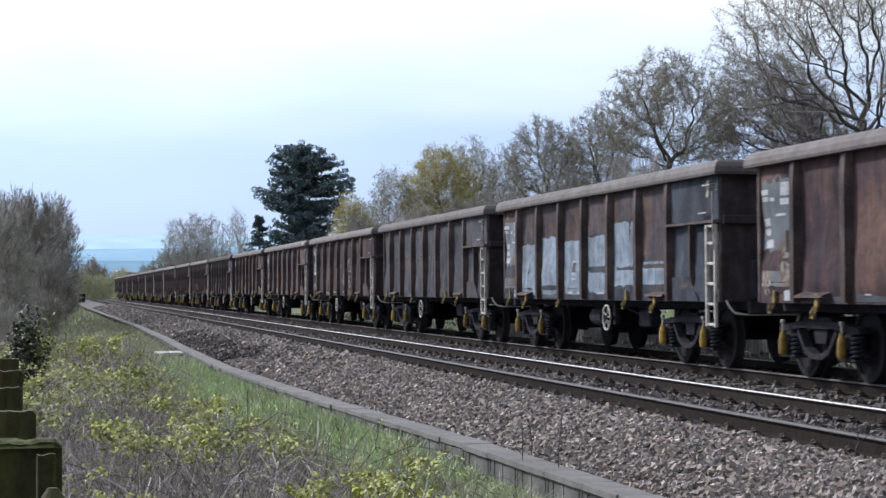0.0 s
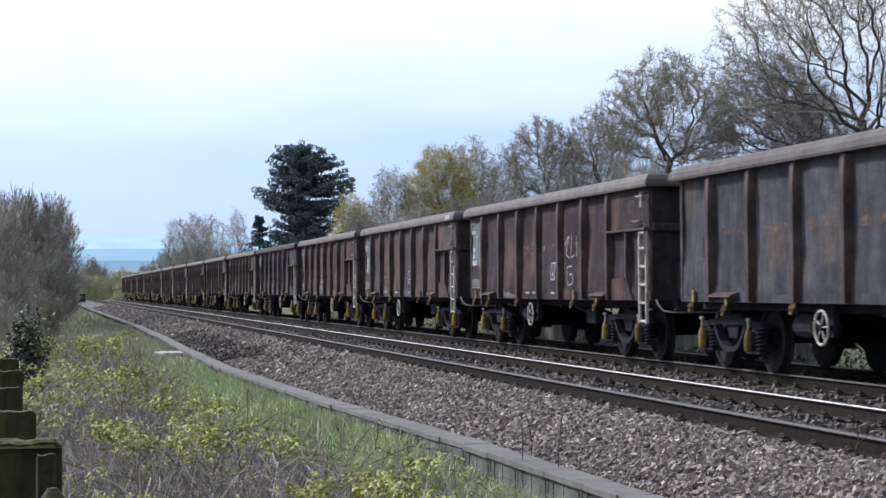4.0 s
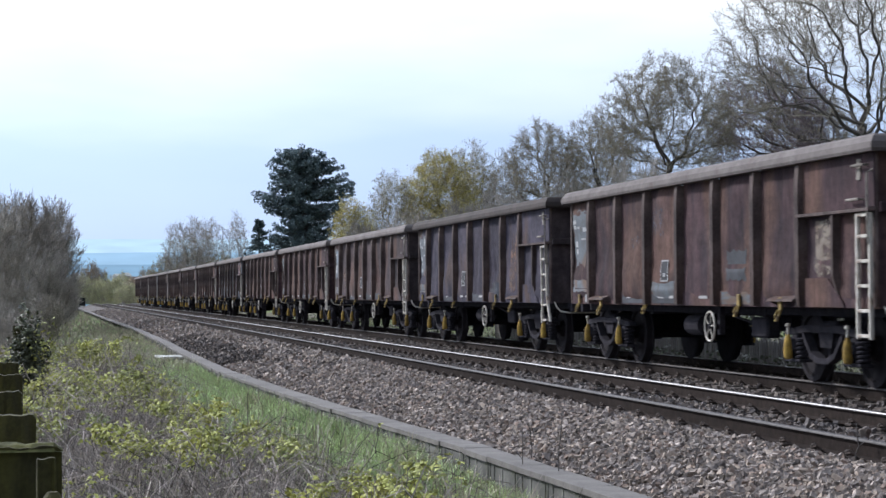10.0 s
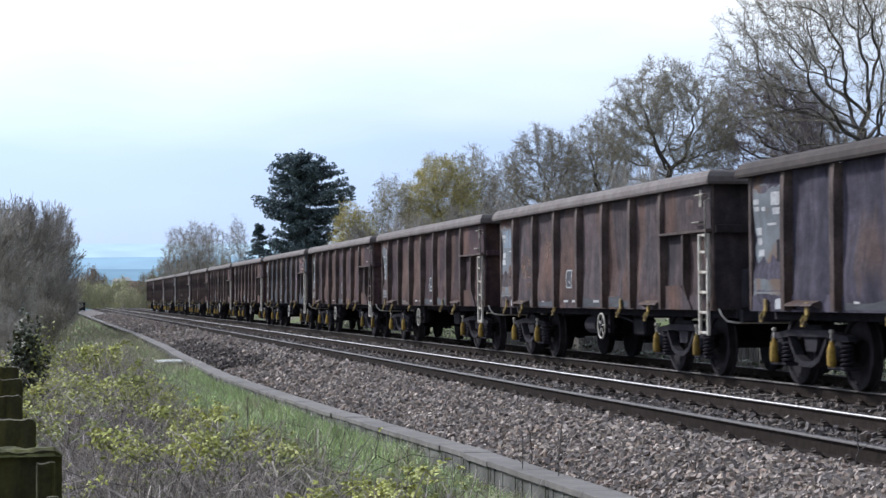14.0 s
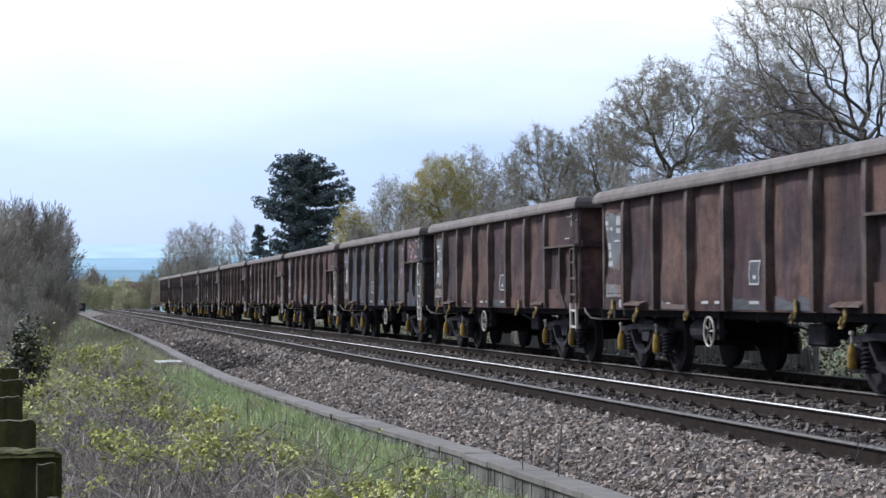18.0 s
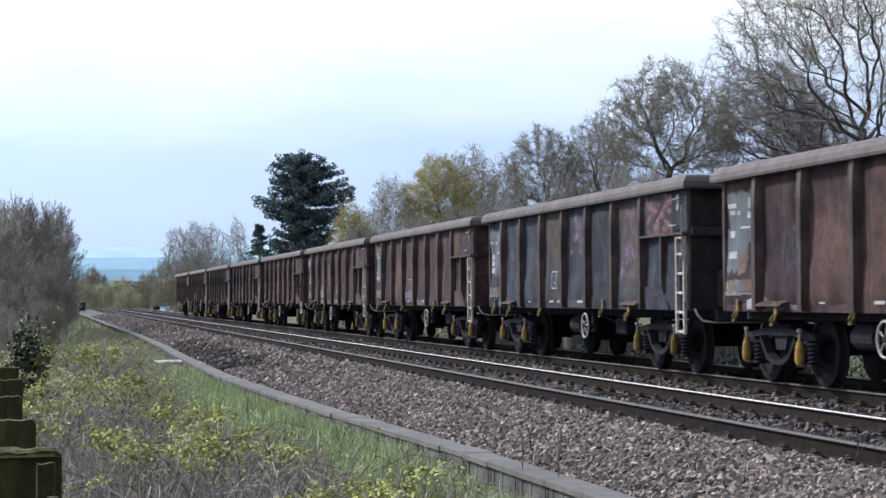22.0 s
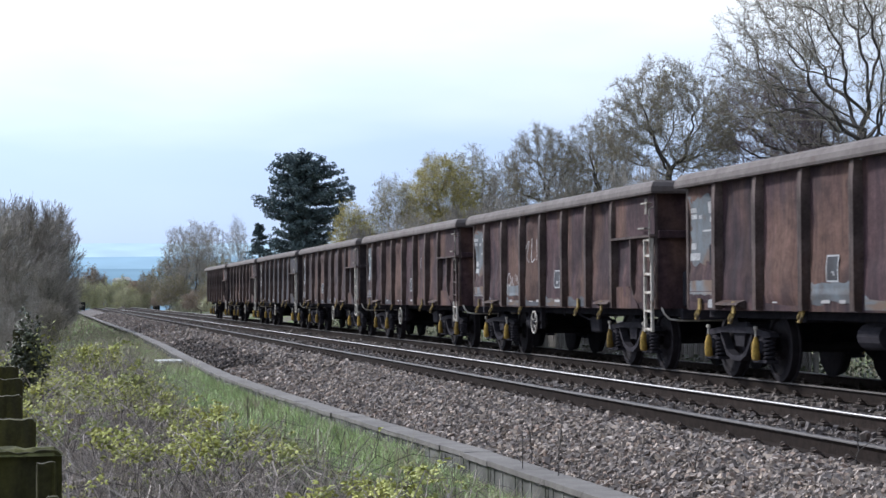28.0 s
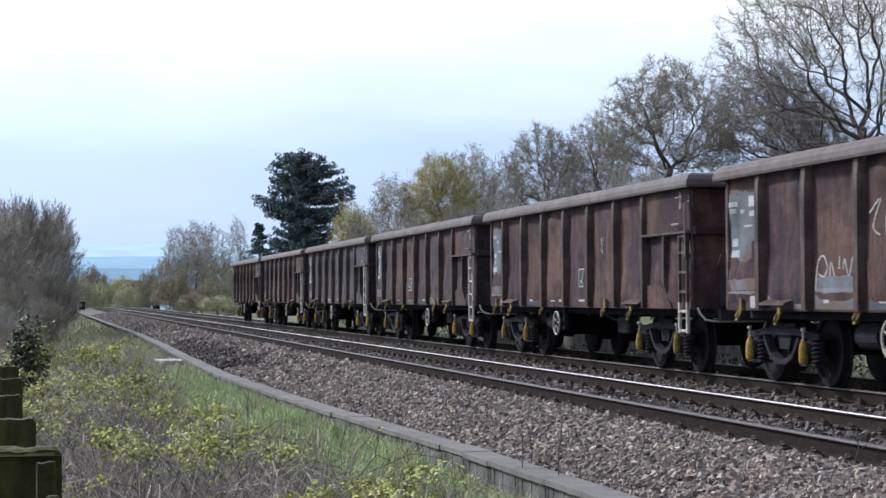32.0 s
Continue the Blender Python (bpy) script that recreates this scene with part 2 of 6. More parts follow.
M_CONCRETE = material("lichened_concrete_lid", (0.1736, 0.163, 0.1541), (0.1176, 0.1094, 0.1035), 4, 0.92, 0, 0.3, 0, 0.07, (0.1568, 0.1539, 0.1265), 0.62)
M_CONCRETE_DARK = material("damp_concrete_wall", (0.165, 0.165, 0.1554), (0.075, 0.075, 0.0703), 3, 0.92, 0, 0.3, 0, 0.12, (0.0525, 0.05625, 0.037), 0.58)
M_SOIL = material("verge_soil_and_thatch", (0.12, 0.1156, 0.0736), (0.066, 0.05664, 0.046), 0.8, 0.95, 0, 0.6, 0, 0.0, (0.102, 0.1357, 0.046), 0.55, 22.0)
M_GRASS = material("verge_grass", (0.46, 0.56, 0.28), (0.31, 0.39, 0.20), 0.7, 0.75, 0, 0, 0, 0.30)
M_GRASS_DRY = material("dry_grass", (0.4256, 0.392, 0.286), (0.2912, 0.2576, 0.1815), 1.5, 0.8, 0, 0, 0, 0.25)
M_CANE = material("dead_bramble_cane", (0.4104, 0.3616, 0.33), (0.171, 0.1412, 0.1298), 3, 0.85, 0, 0, 0, 0.5)
M_LEAF = material("bramble_leaf", (0.46, 0.455, 0.12), (0.28, 0.30, 0.085), 1.6, 0.65, 0, 0, 0, 0.30, (0.27, 0.30, 0.13), 0.58)
M_BARK = material("oak_bark", (0.125, 0.112, 0.106), (0.072, 0.065, 0.062), 3, 0.95, 0, 0.6)
M_TWIG = material("bare_twigs", (0.3192, 0.289, 0.2374), (0.2072, 0.1882, 0.1568), 0.6, 0.9, 0, 0, 0, 0.20)
M_TWIG_PURPLE = material("purplish_twigs", (0.224, 0.1815, 0.196), (0.1456, 0.1155, 0.1288), 0.6, 0.9, 0, 0, 0, 0.20)
# grey twigs of the farther bushes, with some distance haze in the colour
M_TWIG_GREY = material("grey_twigs", (0.425, 0.3961, 0.3597), (0.2801, 0.2577, 0.235), 0.5, 0.9, 0, 0, 0, 0.22)
M_BUD = material("opening_oak_buds", (0.33, 0.295, 0.125), (0.22, 0.19, 0.085), 0.7, 0.7, 0, 0, 0, 0.30)
M_RUSSET = material("russet_young_leaf", (0.36, 0.27, 0.19), (0.25, 0.19, 0.14), 0.5, 0.7, 0, 0, 0, 0.25)
M_OCHRE = faded(material("ochre_stain", (0.13, 0.105, 0.045), (0.08, 0.062, 0.035), 5, 0.85, 0, 0.1), 5.0, 0.38, 0.62)
M_YOUNG = material("young_yellow_green_leaf", (0.5443, 0.474, 0.157), (0.378, 0.3311, 0.1229), 0.5, 0.65, 0, 0, 0, 0.28)
# leaf and needle colours of far plants, lightened to paint in the haze
M_SPRING = material("spring_green_leaf", (0.56, 0.55, 0.32), (0.40, 0.41, 0.25), 0.4, 0.65, 0, 0, 0, 0.25)
M_PINE = material("pine_needles", (0.168, 0.226, 0.24), (0.1008, 0.1412, 0.156), 0.6, 0.65, 0, 0, 0, 0.30)
M_IVY = material("ivy_leaf", (0.095, 0.105, 0.062), (0.055, 0.062, 0.04), 1.5, 0.5, 0, 0, 0, 0.35)
M_TIMBER = material("mossy_sleeper_timber", (0.036, 0.033, 0.026), (0.018, 0.017, 0.014), 5, 0.9, 0, 0.6, 0.25, 0.1, (0.10, 0.093, 0.019), 0.57)
M_MOSS = material("moss_cushion", (0.0825, 0.0814, 0.0224), (0.0375, 0.0407, 0.0144), 8, 0.95, 0, 0.6)
M_PALING = material("silvered_paling", (0.26, 0.245, 0.225), (0.15, 0.135, 0.12), 4, 0.9, 0, 0.3, 0.3, 0.12)
M_SLAB = material("pale_concrete_slab", (0.42, 0.43, 0.42), (0.30, 0.30, 0.29), 5, 0.9, 0, 0.2)
M_BLACK = material("black_lineside_case", (0.02, 0.02, 0.02), None, 6, 0.6, 0, 0.1)
M_ROOF = material("clay_roof_tiles", (0.34, 0.24, 0.20), (0.25, 0.17, 0.14), 2, 0.85, 0, 0.2)
M_RENDER = material("rendered_wall", (0.60, 0.57, 0.52), (0.48, 0.45, 0.41), 2, 0.9, 0, 0.1)
M_GLASS = material("window_glass", (0.03, 0.035, 0.04), None, 3, 0.1, 0, 0)


# ---- helpers for meshes ----
def mesh_of(name, verts, faces, *mats):
    me = bpy.data.meshes.new(name)
    me.from_pydata([tuple(v) for v in verts], [], faces)
    for m in mats:
        me.materials.append(m)
    me.update()
    return me


def child(name, me, parent, m=None, label=""):
    ob = new(name, me)
    ob.parent = parent
    if m is not None:
        ob.matrix_basis = m
    if label:
        ob["label"] = label
    return ob


def part(name, bm, mat, parent, label=""):
    """One bmesh as one mesh object under a thing or a part."""
    me = bpy.data.meshes.new(name)
    bm.to_mesh(me)
    bm.free()
    me.materials.append(mat)
    ob = new(name, me)
    ob.parent = parent
    if label:
        ob["label"] = label
    return ob


def box(bm, x0, x1, y0, y1, z0, z1, bevel=0.0):
    vs = [bm.verts.new(p) for p in ((x0, y0, z0), (x1, y0, z0), (x1, y1, z0), (x0, y1, z0), (x0, y0, z1), (x1, y0, z1), (x1, y1, z1), (x0, y1, z1))]
    fs = [bm.faces.new([vs[i] for i in f]) for f in ((3, 2, 1, 0), (4, 5, 6, 7), (0, 1, 5, 4), (1, 2, 6, 5), (2, 3, 7, 6), (3, 0, 4, 7))]
    if bevel:
        es = list({e for f in fs for e in f.edges})
        bmesh.ops.bevel(bm, geom=es, offset=bevel, segments=1, affect="EDGES")
    return bm


def boxes(*rows, bevel=0.0):
    bm = bmesh.new()
    for r in rows:
        box(bm, *r, bevel=bevel)
    return bm


def prism(bm, outline, axis, a, b):
    """A closed outline of (u, v) drawn along an axis from a to b. axis x: (y, z); y: (x, z); z: (x, y)."""
    put = {"x": lambda u, v, w: (w, u, v), "y": lambda u, v, w: (u, w, v), "z": lambda u, v, w: (u, v, w)}[axis]
    lo, hi = [bm.verts.new(put(u, v, a)) for u, v in outline], [bm.verts.new(put(u, v, b)) for u, v in outline]
    n = len(outline)
    for i in range(n):
        bm.faces.new((lo[i], lo[(i + 1) % n], hi[(i + 1) % n], hi[i]))
    bm.faces.new(lo[::-1])
    bm.faces.new(hi)
    bmesh.ops.recalc_face_normals(bm, faces=bm.faces)
    return bm


def lathe(bm, profile, axis, at, n=14):
    """A turned form: profile rows (along, radius), axis x, y or z through the point at."""
    rings = []
    for s, r in profile:
        ring = []
        for i in range(n):
            a = 2 * math.pi * i / n
            u, v = r * math.cos(a), r * math.sin(a)
            p = {"x": (s, u, v), "y": (u, s, v), "z": (u, v, s)}[axis]
            ring.append(bm.verts.new((at[0] + p[0], at[1] + p[1], at[2] + p[2])))
        rings.append(ring)
    for p, q in zip(rings, rings[1:]):
        for i in range(n):
            bm.faces.new((p[i], p[(i + 1) % n], q[(i + 1) % n], q[i]))
    bm.faces.new(rings[0][::-1])
    bm.faces.new(rings[-1])
    bmesh.ops.recalc_face_normals(bm, faces=bm.faces)
    return bm


def pipe(bm, pts, r, n=6):
    """A bent rod through points."""
    pts = [Vector(p) for p in pts]
    rings = []
    for i, p in enumerate(pts):
        d = (pts[min(i + 1, len(pts) - 1)] - pts[max(i - 1, 0)]).normalized()
        u = d.cross(Vector((0.31, 0.22, 0.92))).normalized()
        v = d.cross(u)
        rings.append([bm.verts.new(p + r * (math.cos(2 * math.pi * k / n) * u + math.sin(2 * math.pi * k / n) * v)) for k in range(n)])
    for p, q in zip(rings, rings[1:]):
        for i in range(n):
            bm.faces.new((p[i], p[(i + 1) % n], q[(i + 1) % n], q[i]))
    bm.faces.new(rings[0][::-1])
    bm.faces.new(rings[-1])
    bmesh.ops.recalc_face_normals(bm, faces=bm.faces)
    return bm


# ---- the plan: y runs along the line away from the camera, x across it, z from the rail head ----
RAIL_NEAR, GAUGE, SPACING = 6.221, 1.505, 3.397
NEAR_TRACK = RAIL_NEAR + GAUGE / 2
FAR_TRACK = NEAR_TRACK + SPACING


def drop(y):
    """How far the line has fallen beyond the brow of the hill."""
    return 0.0 if y < 255 else -((y - 255) ** 2) * 0.0011 if y < 290 else -1.35 - (y - 290) * 0.05 if y < 600 else -16.85


def trough_x(y):
    """The edge of the ballast, where the cable trough runs."""
    return float(np.interp(y, [0, 14, 16, 19, 22.3, 26.6, 31.7, 39.5, 52, 65, 88, 120, 200, 300], [4.56, 4.53, 4.49, 4.42, 4.27, 4.06, 3.88, 3.70, 3.79, 3.98, 4.13, 4.02, 3.85, 3.8]))


def bed_z(x, y):
    """The ballast's surface across the line."""
    edge = trough_x(y)
    prof = [edge - 0.1, edge + 0.12, 5.15, 5.55, FAR_TRACK + 1.6, FAR_TRACK + 2.6, FAR_TRACK + 3.4]
    return float(np.interp(x, prof, [-0.50, -0.47, -0.26, -0.19, -0.19, -0.45, -0.62])) + drop(y)


def ground_z(x, y):
    e = trough_x(min(max(y, 0), 300))
    if x < e:
        z = -0.80 - 0.012 * max(0.0, e - x) + 0.10 * max(0.0, min(1.0, (1.2 - x) / 2.5))
    elif x < FAR_TRACK + 2.9:
        z = -0.75
    else:
        z = -0.62 + 0.45 * min(1.0, (x - FAR_TRACK - 2.9) / 6.0) + 1.7 * max(0.0, min(1.0, (x - 15.5) / 7.0)) * max(0.0, min(1.0, (y - 50) / 50))
    return z + drop(y)


def ground():
    xs = sorted({*np.linspace(-40, 2, 22), *np.linspace(2.2, 16, 24), *np.linspace(17, 60, 12), -3000, -1500, -700, -300, -120, 120, 300, 700, 1500, 3000})
    ys = sorted({*np.linspace(-6, 60, 40), *np.linspace(62, 300, 70), -3000, -600, -150, -40, 330, 380, 450, 600, 900, 1500, 2500, 4600})
    verts = [(x, y, ground_z(x, y)) for y in ys for x in xs]
    n = len(xs)
    faces = [(j * n + i, j * n + i + 1, (j + 1) * n + i + 1, (j + 1) * n + i) for j in range(len(ys) - 1) for i in range(n - 1)]
    tagged(new("ground", mesh_of("ground", verts, faces, M_SOIL)), "grassy railway verge and fields falling away beyond a brow", "ground", kind="structure")


def ballast_bed():
    ys = [-20 + i * 2.0 for i in range(158)]
    offs = [-0.1, 0.12, 0.9, 1.25, 1.6, 2.0, 3.0, 4.0, 5.0, 6.0, 7.6, 8.6, 9.4]
    verts = []
    for y in ys:
        e = trough_x(max(y, 0))
        for i, o in enumerate(offs):
            x = e + o if i < 2 else 4.25 + o
            verts.append((x, y, bed_z(x, y) - 0.02))
    n = len(offs)
    faces = [(j * n + i, j * n + i + 1, (j + 1) * n + i + 1, (j + 1) * n + i) for j in range(len(ys) - 1) for i in range(n - 1)]
    tagged(new("ballast_bed", mesh_of("ballast_bed", verts, faces, M_BED)), "bed of crushed grey-brown stone under two tracks", "ballast", kind="structure")


ground()
ballast_bed()

# ---- rails and sleepers ----
RAIL_PROFILE = [(-0.0365, -0.021), (-0.034, -0.012), (-0.028, -0.004), (-0.018, -0.001), (0.0, 0.0), (0.018, -0.001), (0.028, -0.004), (0.034, -0.012), (0.0365, -0.021), (0.010, -0.052), (0.010, -0.135), (0.07, -0.150), (0.07, -0.159), (-0.07, -0.159), (-0.07, -0.150), (-0.010, -0.135), (-0.010, -0.052)]
SLEEPER = 0.672


def rail_mesh(name, inner, bright):
    """A rail whose running face, on the side inner (-1 or 1), is polished by the wheels."""
    bm = bmesh.new()
    ys = [-20, 60, 140, 220, 255] + [260 + 5 * i for i in range(8)]
    rings = [[bm.verts.new((u, y, v + drop(y))) for u, v in RAIL_PROFILE] for y in ys]
    n = len(rings[0])
    shiny = (1,) if inner < 0 else (6,)
    for p, q in zip(rings, rings[1:]):
        for i in range(n):
            f = bm.faces.new((p[i], p[(i + 1) % n], q[(i + 1) % n], q[i]))
            f.material_index = 1 if i in shiny else 2 if i < 8 else 0
    bmesh.ops.recalc_face_normals(bm, faces=bm.faces)
    me = bpy.data.meshes.new(name)
    bm.to_mesh(me)
    bm.free()
    for m in (M_RAILSIDE, bright, M_RAILDULL):
        me.materials.append(m)
    return me


def track(label, x, bright):
    t = tagged(new("railway_track"), label, "railway track", "double track", "structure")
    t.location = (x, 0, 0)
    for s, mesh in ((-1, rail_mesh("rail", 1, bright)), (1, rail_mesh("rail", -1, bright))):
        child("rail", mesh, t, pose(s * GAUGE / 2, 0, 0), "rusty-sided steel rail")
    bm = bmesh.new()
    prism(bm, [(-1.25, -0.30), (1.25, -0.30), (1.25, -0.165), (0.98, -0.160), (0.5, -0.185), (-0.5, -0.185), (-0.98, -0.160), (-1.25, -0.165)], "y", -0.125, 0.125)
    sl = bpy.data.meshes.new("sleeper")
    bm.to_mesh(sl)
    bm.free()
    sl.materials.append(M_SLEEPER)
    bm = bmesh.new()
    box(bm, -0.045, 0.045, -0.075, 0.075, -0.16, -0.130, 0.008)
    lathe(bm, [(-0.13, 0.028), (-0.095, 0.026), (-0.085, 0.014)], "z", (0.012, 0, 0), 8)
    pipe(bm, [(-0.03, -0.05, -0.13), (0.01, -0.045, -0.105), (0.03, 0.0, -0.118), (0.01, 0.045, -0.105), (-0.03, 0.05, -0.13)], 0.012, 5)
    cl = bpy.data.meshes.new("rail_clip")
    bm.to_mesh(cl)
    bm.free()
    cl.materials.append(M_CLIP)
    for i in range(150):
        y = 21.305 - 16 * SLEEPER + i * SLEEPER
        child("sleeper", sl, t, pose(0, y, 0))
        if i < 62:
            for s in (-1, 1):
                for side in (-1, 1):
                    child("rail_clip", cl, t, pose(s * GAUGE / 2 + side * 0.115, y, 0, 0, 0, 0 if side > 0 else 180))
    vs, fs = [], []
    for i in range(150, 400):
        y = 21.305 - 16 * SLEEPER + i * SLEEPER
        k = len(vs)
        vs += [(sx * 1.25, y + sy * 0.125, z + drop(y)) for sx, sy, z in ((-1, -1, -0.3), (1, -1, -0.3), (1, 1, -0.3), (-1, 1, -0.3), (-1, -1, -0.17), (1, -1, -0.17), (1, 1, -0.17), (-1, 1, -0.17))]
        fs += [tuple(k + j for j in f) for f in ((4, 5, 6, 7), (0, 1, 5, 4), (1, 2, 6, 5), (3, 0, 4, 7))]
    tagged(child("far_sleepers", mesh_of("far_sleepers", vs, fs, M_SLEEPER), t), kind="stuff")
    return t


track("near running line of bright-headed rails on concrete sleepers", NEAR_TRACK, M_RAILTOP)
track("far running line of rails on concrete sleepers, carrying the train", FAR_TRACK, M_RAILTOP)

# ---- the train: bogie box wagons. In a wagon's own space y = 0 is its far end and the body runs to y = -12.63; near side x < 0 ----
LENGTH, PITCH = 12.63, 14.02
RIBS = [1.36, 2.89, 4.42, 5.94, 7.47, 9.00, 10.51]
Z_BASE, Z_SIDE, Z_TOP = 0.955, 2.70, 2.895
X_SHEET, X_RIB, X_LIP = 1.330, 1.445, 1.475
X_FIT = 1.375
BAYS = list(zip([0.05] + [r + 0.09 for r in RIBS], [r - 0.09 for r in RIBS] + [LENGTH - 0.05]))
AXLES = [(-0.36, -2.20), (-9.52, -11.36)]


def shared(name, bm, *mats):
    me = bpy.data.meshes.new(name)
    bm.to_mesh(me)
    bm.free()
    for m in mats:
        me.materials.append(m)
    return me


def dent_depth(bay, variant, y, z):
    """How far a side sheet stands out at (y, z): loads have bulged, dented and creased it."""
    a, b = BAYS[bay]
    y0, y1 = -b - 0.03, -a + 0.03
    u, v = (y - y0) / (y1 - y0), (z - Z_BASE) / (Z_SIDE - Z_BASE)
    rim = max(0.0, min(1.0, min(u, 1 - u, v, 1 - v) * 9))
    rng = random.Random(bay * 7 + variant)
    d = 0.014 * math.sin(math.pi * u) * abs(math.sin(math.pi * v * 1.35 + 0.4))
    for _ in range(12):
        cy, cz, r, s = rng.uniform(y0, y1), rng.uniform(Z_BASE, Z_SIDE), rng.uniform(0.07, 0.36), rng.uniform(-0.040, 0.040)
        d += s * math.exp(-((y - cy) ** 2 + (z - cz) ** 2 * 0.5) / (r * r))
    if z < 1.47:
        d += 0.022
    if z < 1.2:
        d += 0.012
    return rim * d


def sheet_mesh(bay, variant):
    """A steel side sheet between two ribs."""
    a, b = BAYS[bay]
    y0, y1 = -b - 0.03, -a + 0.03
    nu, nv = 12, 18
    vs = [(-dent_depth(bay, variant, y0 + (y1 - y0) * i / nu, Z_BASE + (Z_SIDE - Z_BASE) * j / nv), y0 + (y1 - y0) * i / nu, Z_BASE + (Z_SIDE - Z_BASE) * j / nv) for j in range(nv + 1) for i in range(nu + 1)]
    n = nu + 1
    return vs, [(j * n + i, (j + 1) * n + i, (j + 1) * n + i + 1, j * n + i + 1) for j in range(nv) for i in range(nu)]


def patch_mesh(variants, y, z, wy, hz, mat, lift, ragged, seed):
    """Paint on a side sheet: a thin skin that follows its dents, with uneven edges."""
    rng = random.Random(seed)
    bay = next((i for i, (a, b) in enumerate(BAYS) if -b <= y <= -a), 0)
    a, b = BAYS[bay]
    nu, nv = (9, 9) if ragged else (3, 2)
    vs = []
    for j in range(nv + 1):
        for i in range(nu + 1):
            u, v = i / nu - 0.5, j / nv - 0.5
            yy, zz = y + u * wy, z + v * hz
            if ragged and (i in (0, nu) or j in (0, nv)):
                yy += rng.uniform(-1, 1) * ragged * wy * 0.06
                zz += rng.uniform(-1, 1) * ragged * hz * 0.07
            yy = min(max(yy, -b), -a)
            vs.append((-dent_depth(bay, variants[bay], yy, zz) - lift, yy, zz))
    n = nu + 1
    me = mesh_of("patch", vs, [(j * n + i, (j + 1) * n + i, (j + 1) * n + i + 1, j * n + i + 1) for j in range(nv) for i in range(nu)], mat)
    for p in me.polygons:
        p.use_smooth = True
    return me


def wheelset_mesh():
    bm = bmesh.new()
    lathe(bm, [(-0.98, 0.065), (0.98, 0.065)], "x", (0, 0, 0), 10)
    for s in (-1, 1):
        prof = [(0.690, 0.13), (0.690, 0.445), (0.700, 0.490), (0.722, 0.490), (0.732, 0.462), (0.825, 0.455), (0.830, 0.385), (0.795, 0.372), (0.775, 0.16), (0.845, 0.13)]
        lathe(bm, [(s * a, r) for a, r in prof], "x", (0, 0, 0), 28)
    me = shared("wheelset", bm, M_WHEEL)
    return me


def bogie_meshes():
    m = {}
    bm = bmesh.new()
    # cast side frame: a top chord, a bar that dips between the axles, and pedestals over each axle
    prism(bm, [(-1.26, 0.60), (-1.20, 0.66), (-0.55, 0.72), (0.55, 0.72), (1.20, 0.66), (1.26, 0.60), (1.10, 0.585), (0.55, 0.635), (-0.55, 0.635), (-1.10, 0.585)], "x", -0.06, 0.06)
    prism(bm, [(-0.60, 0.64), (-0.36, 0.40), (-0.14, 0.325), (0.14, 0.325), (0.36, 0.40), (0.60, 0.64), (0.60, 0.56), (0.38, 0.335), (0.16, 0.255), (-0.16, 0.255), (-0.38, 0.335), (-0.60, 0.56)], "x", -0.075, 0.045)
    prism(bm, [(-0.22, 0.63), (0.22, 0.63), (0.16, 0.45), (-0.16, 0.45)], "x", -0.02, 0.03)
    for s in (-1, 1):
        box(bm, -0.06, 0.06, s * 0.92 - 0.10, s * 0.92 + 0.10, 0.42, 0.60, 0.02)
        box(bm, -0.09, 0.09, s * 0.92 - 0.25, s * 0.92 + 0.25, 0.25, 0.29, 0.01)
    m["side_frame"] = shared("side_frame", bm, M_UNDER)
    bm = bmesh.new()
    box(bm, -1.0, 1.0, -0.22, 0.22, 0.46, 0.78, 0.03)
    m["bolster"] = shared("bolster", bm, M_UNDER)
    bm = bmesh.new()
    coil = []
    for i in range(60):
        a = i * 2 * math.pi / 12
        coil.append((0.072 * math.cos(a), 0.072 * math.sin(a), 0.295 + 0.26 * i / 59))
    pipe(bm, coil, 0.019, 5)
    m["spring"] = shared("spring", bm, M_UNDER)
    bm = bmesh.new()
    lathe(bm, [(0.285, 0.035), (0.30, 0.052), (0.34, 0.058), (0.46, 0.058), (0.53, 0.045), (0.585, 0.024), (0.60, 0.02)], "z", (0, 0, 0), 12)
    m["damper"] = shared("damper", bm, M_YELLOW)
    bm = bmesh.new()
    lathe(bm, [(0.60, 0.015), (0.69, 0.015), (0.70, 0.034), (0.735, 0.03), (0.74, 0.012)], "z", (0, 0, 0), 10)
    m["damper_cap"] = shared("damper_cap", bm, M_CREAM)
    bm = bmesh.new()
    lathe(bm, [(-0.10, 0.05), (-0.095, 0.09), (-0.02, 0.105), (0.06, 0.105)], "x", (0, 0, 0.455), 14)
    m["axlebox"] = shared("axlebox", bm, M_UNDER)
    bm = bmesh.new()
    prism(bm, [(-0.05, 0.30), (0.05, 0.32), (0.065, 0.46), (0.03, 0.60), (-0.06, 0.60), (-0.03, 0.46)], "x", -0.05, 0.05)
    m["brake_block"] = shared("brake_block", bm, M_UNDER)
    return m


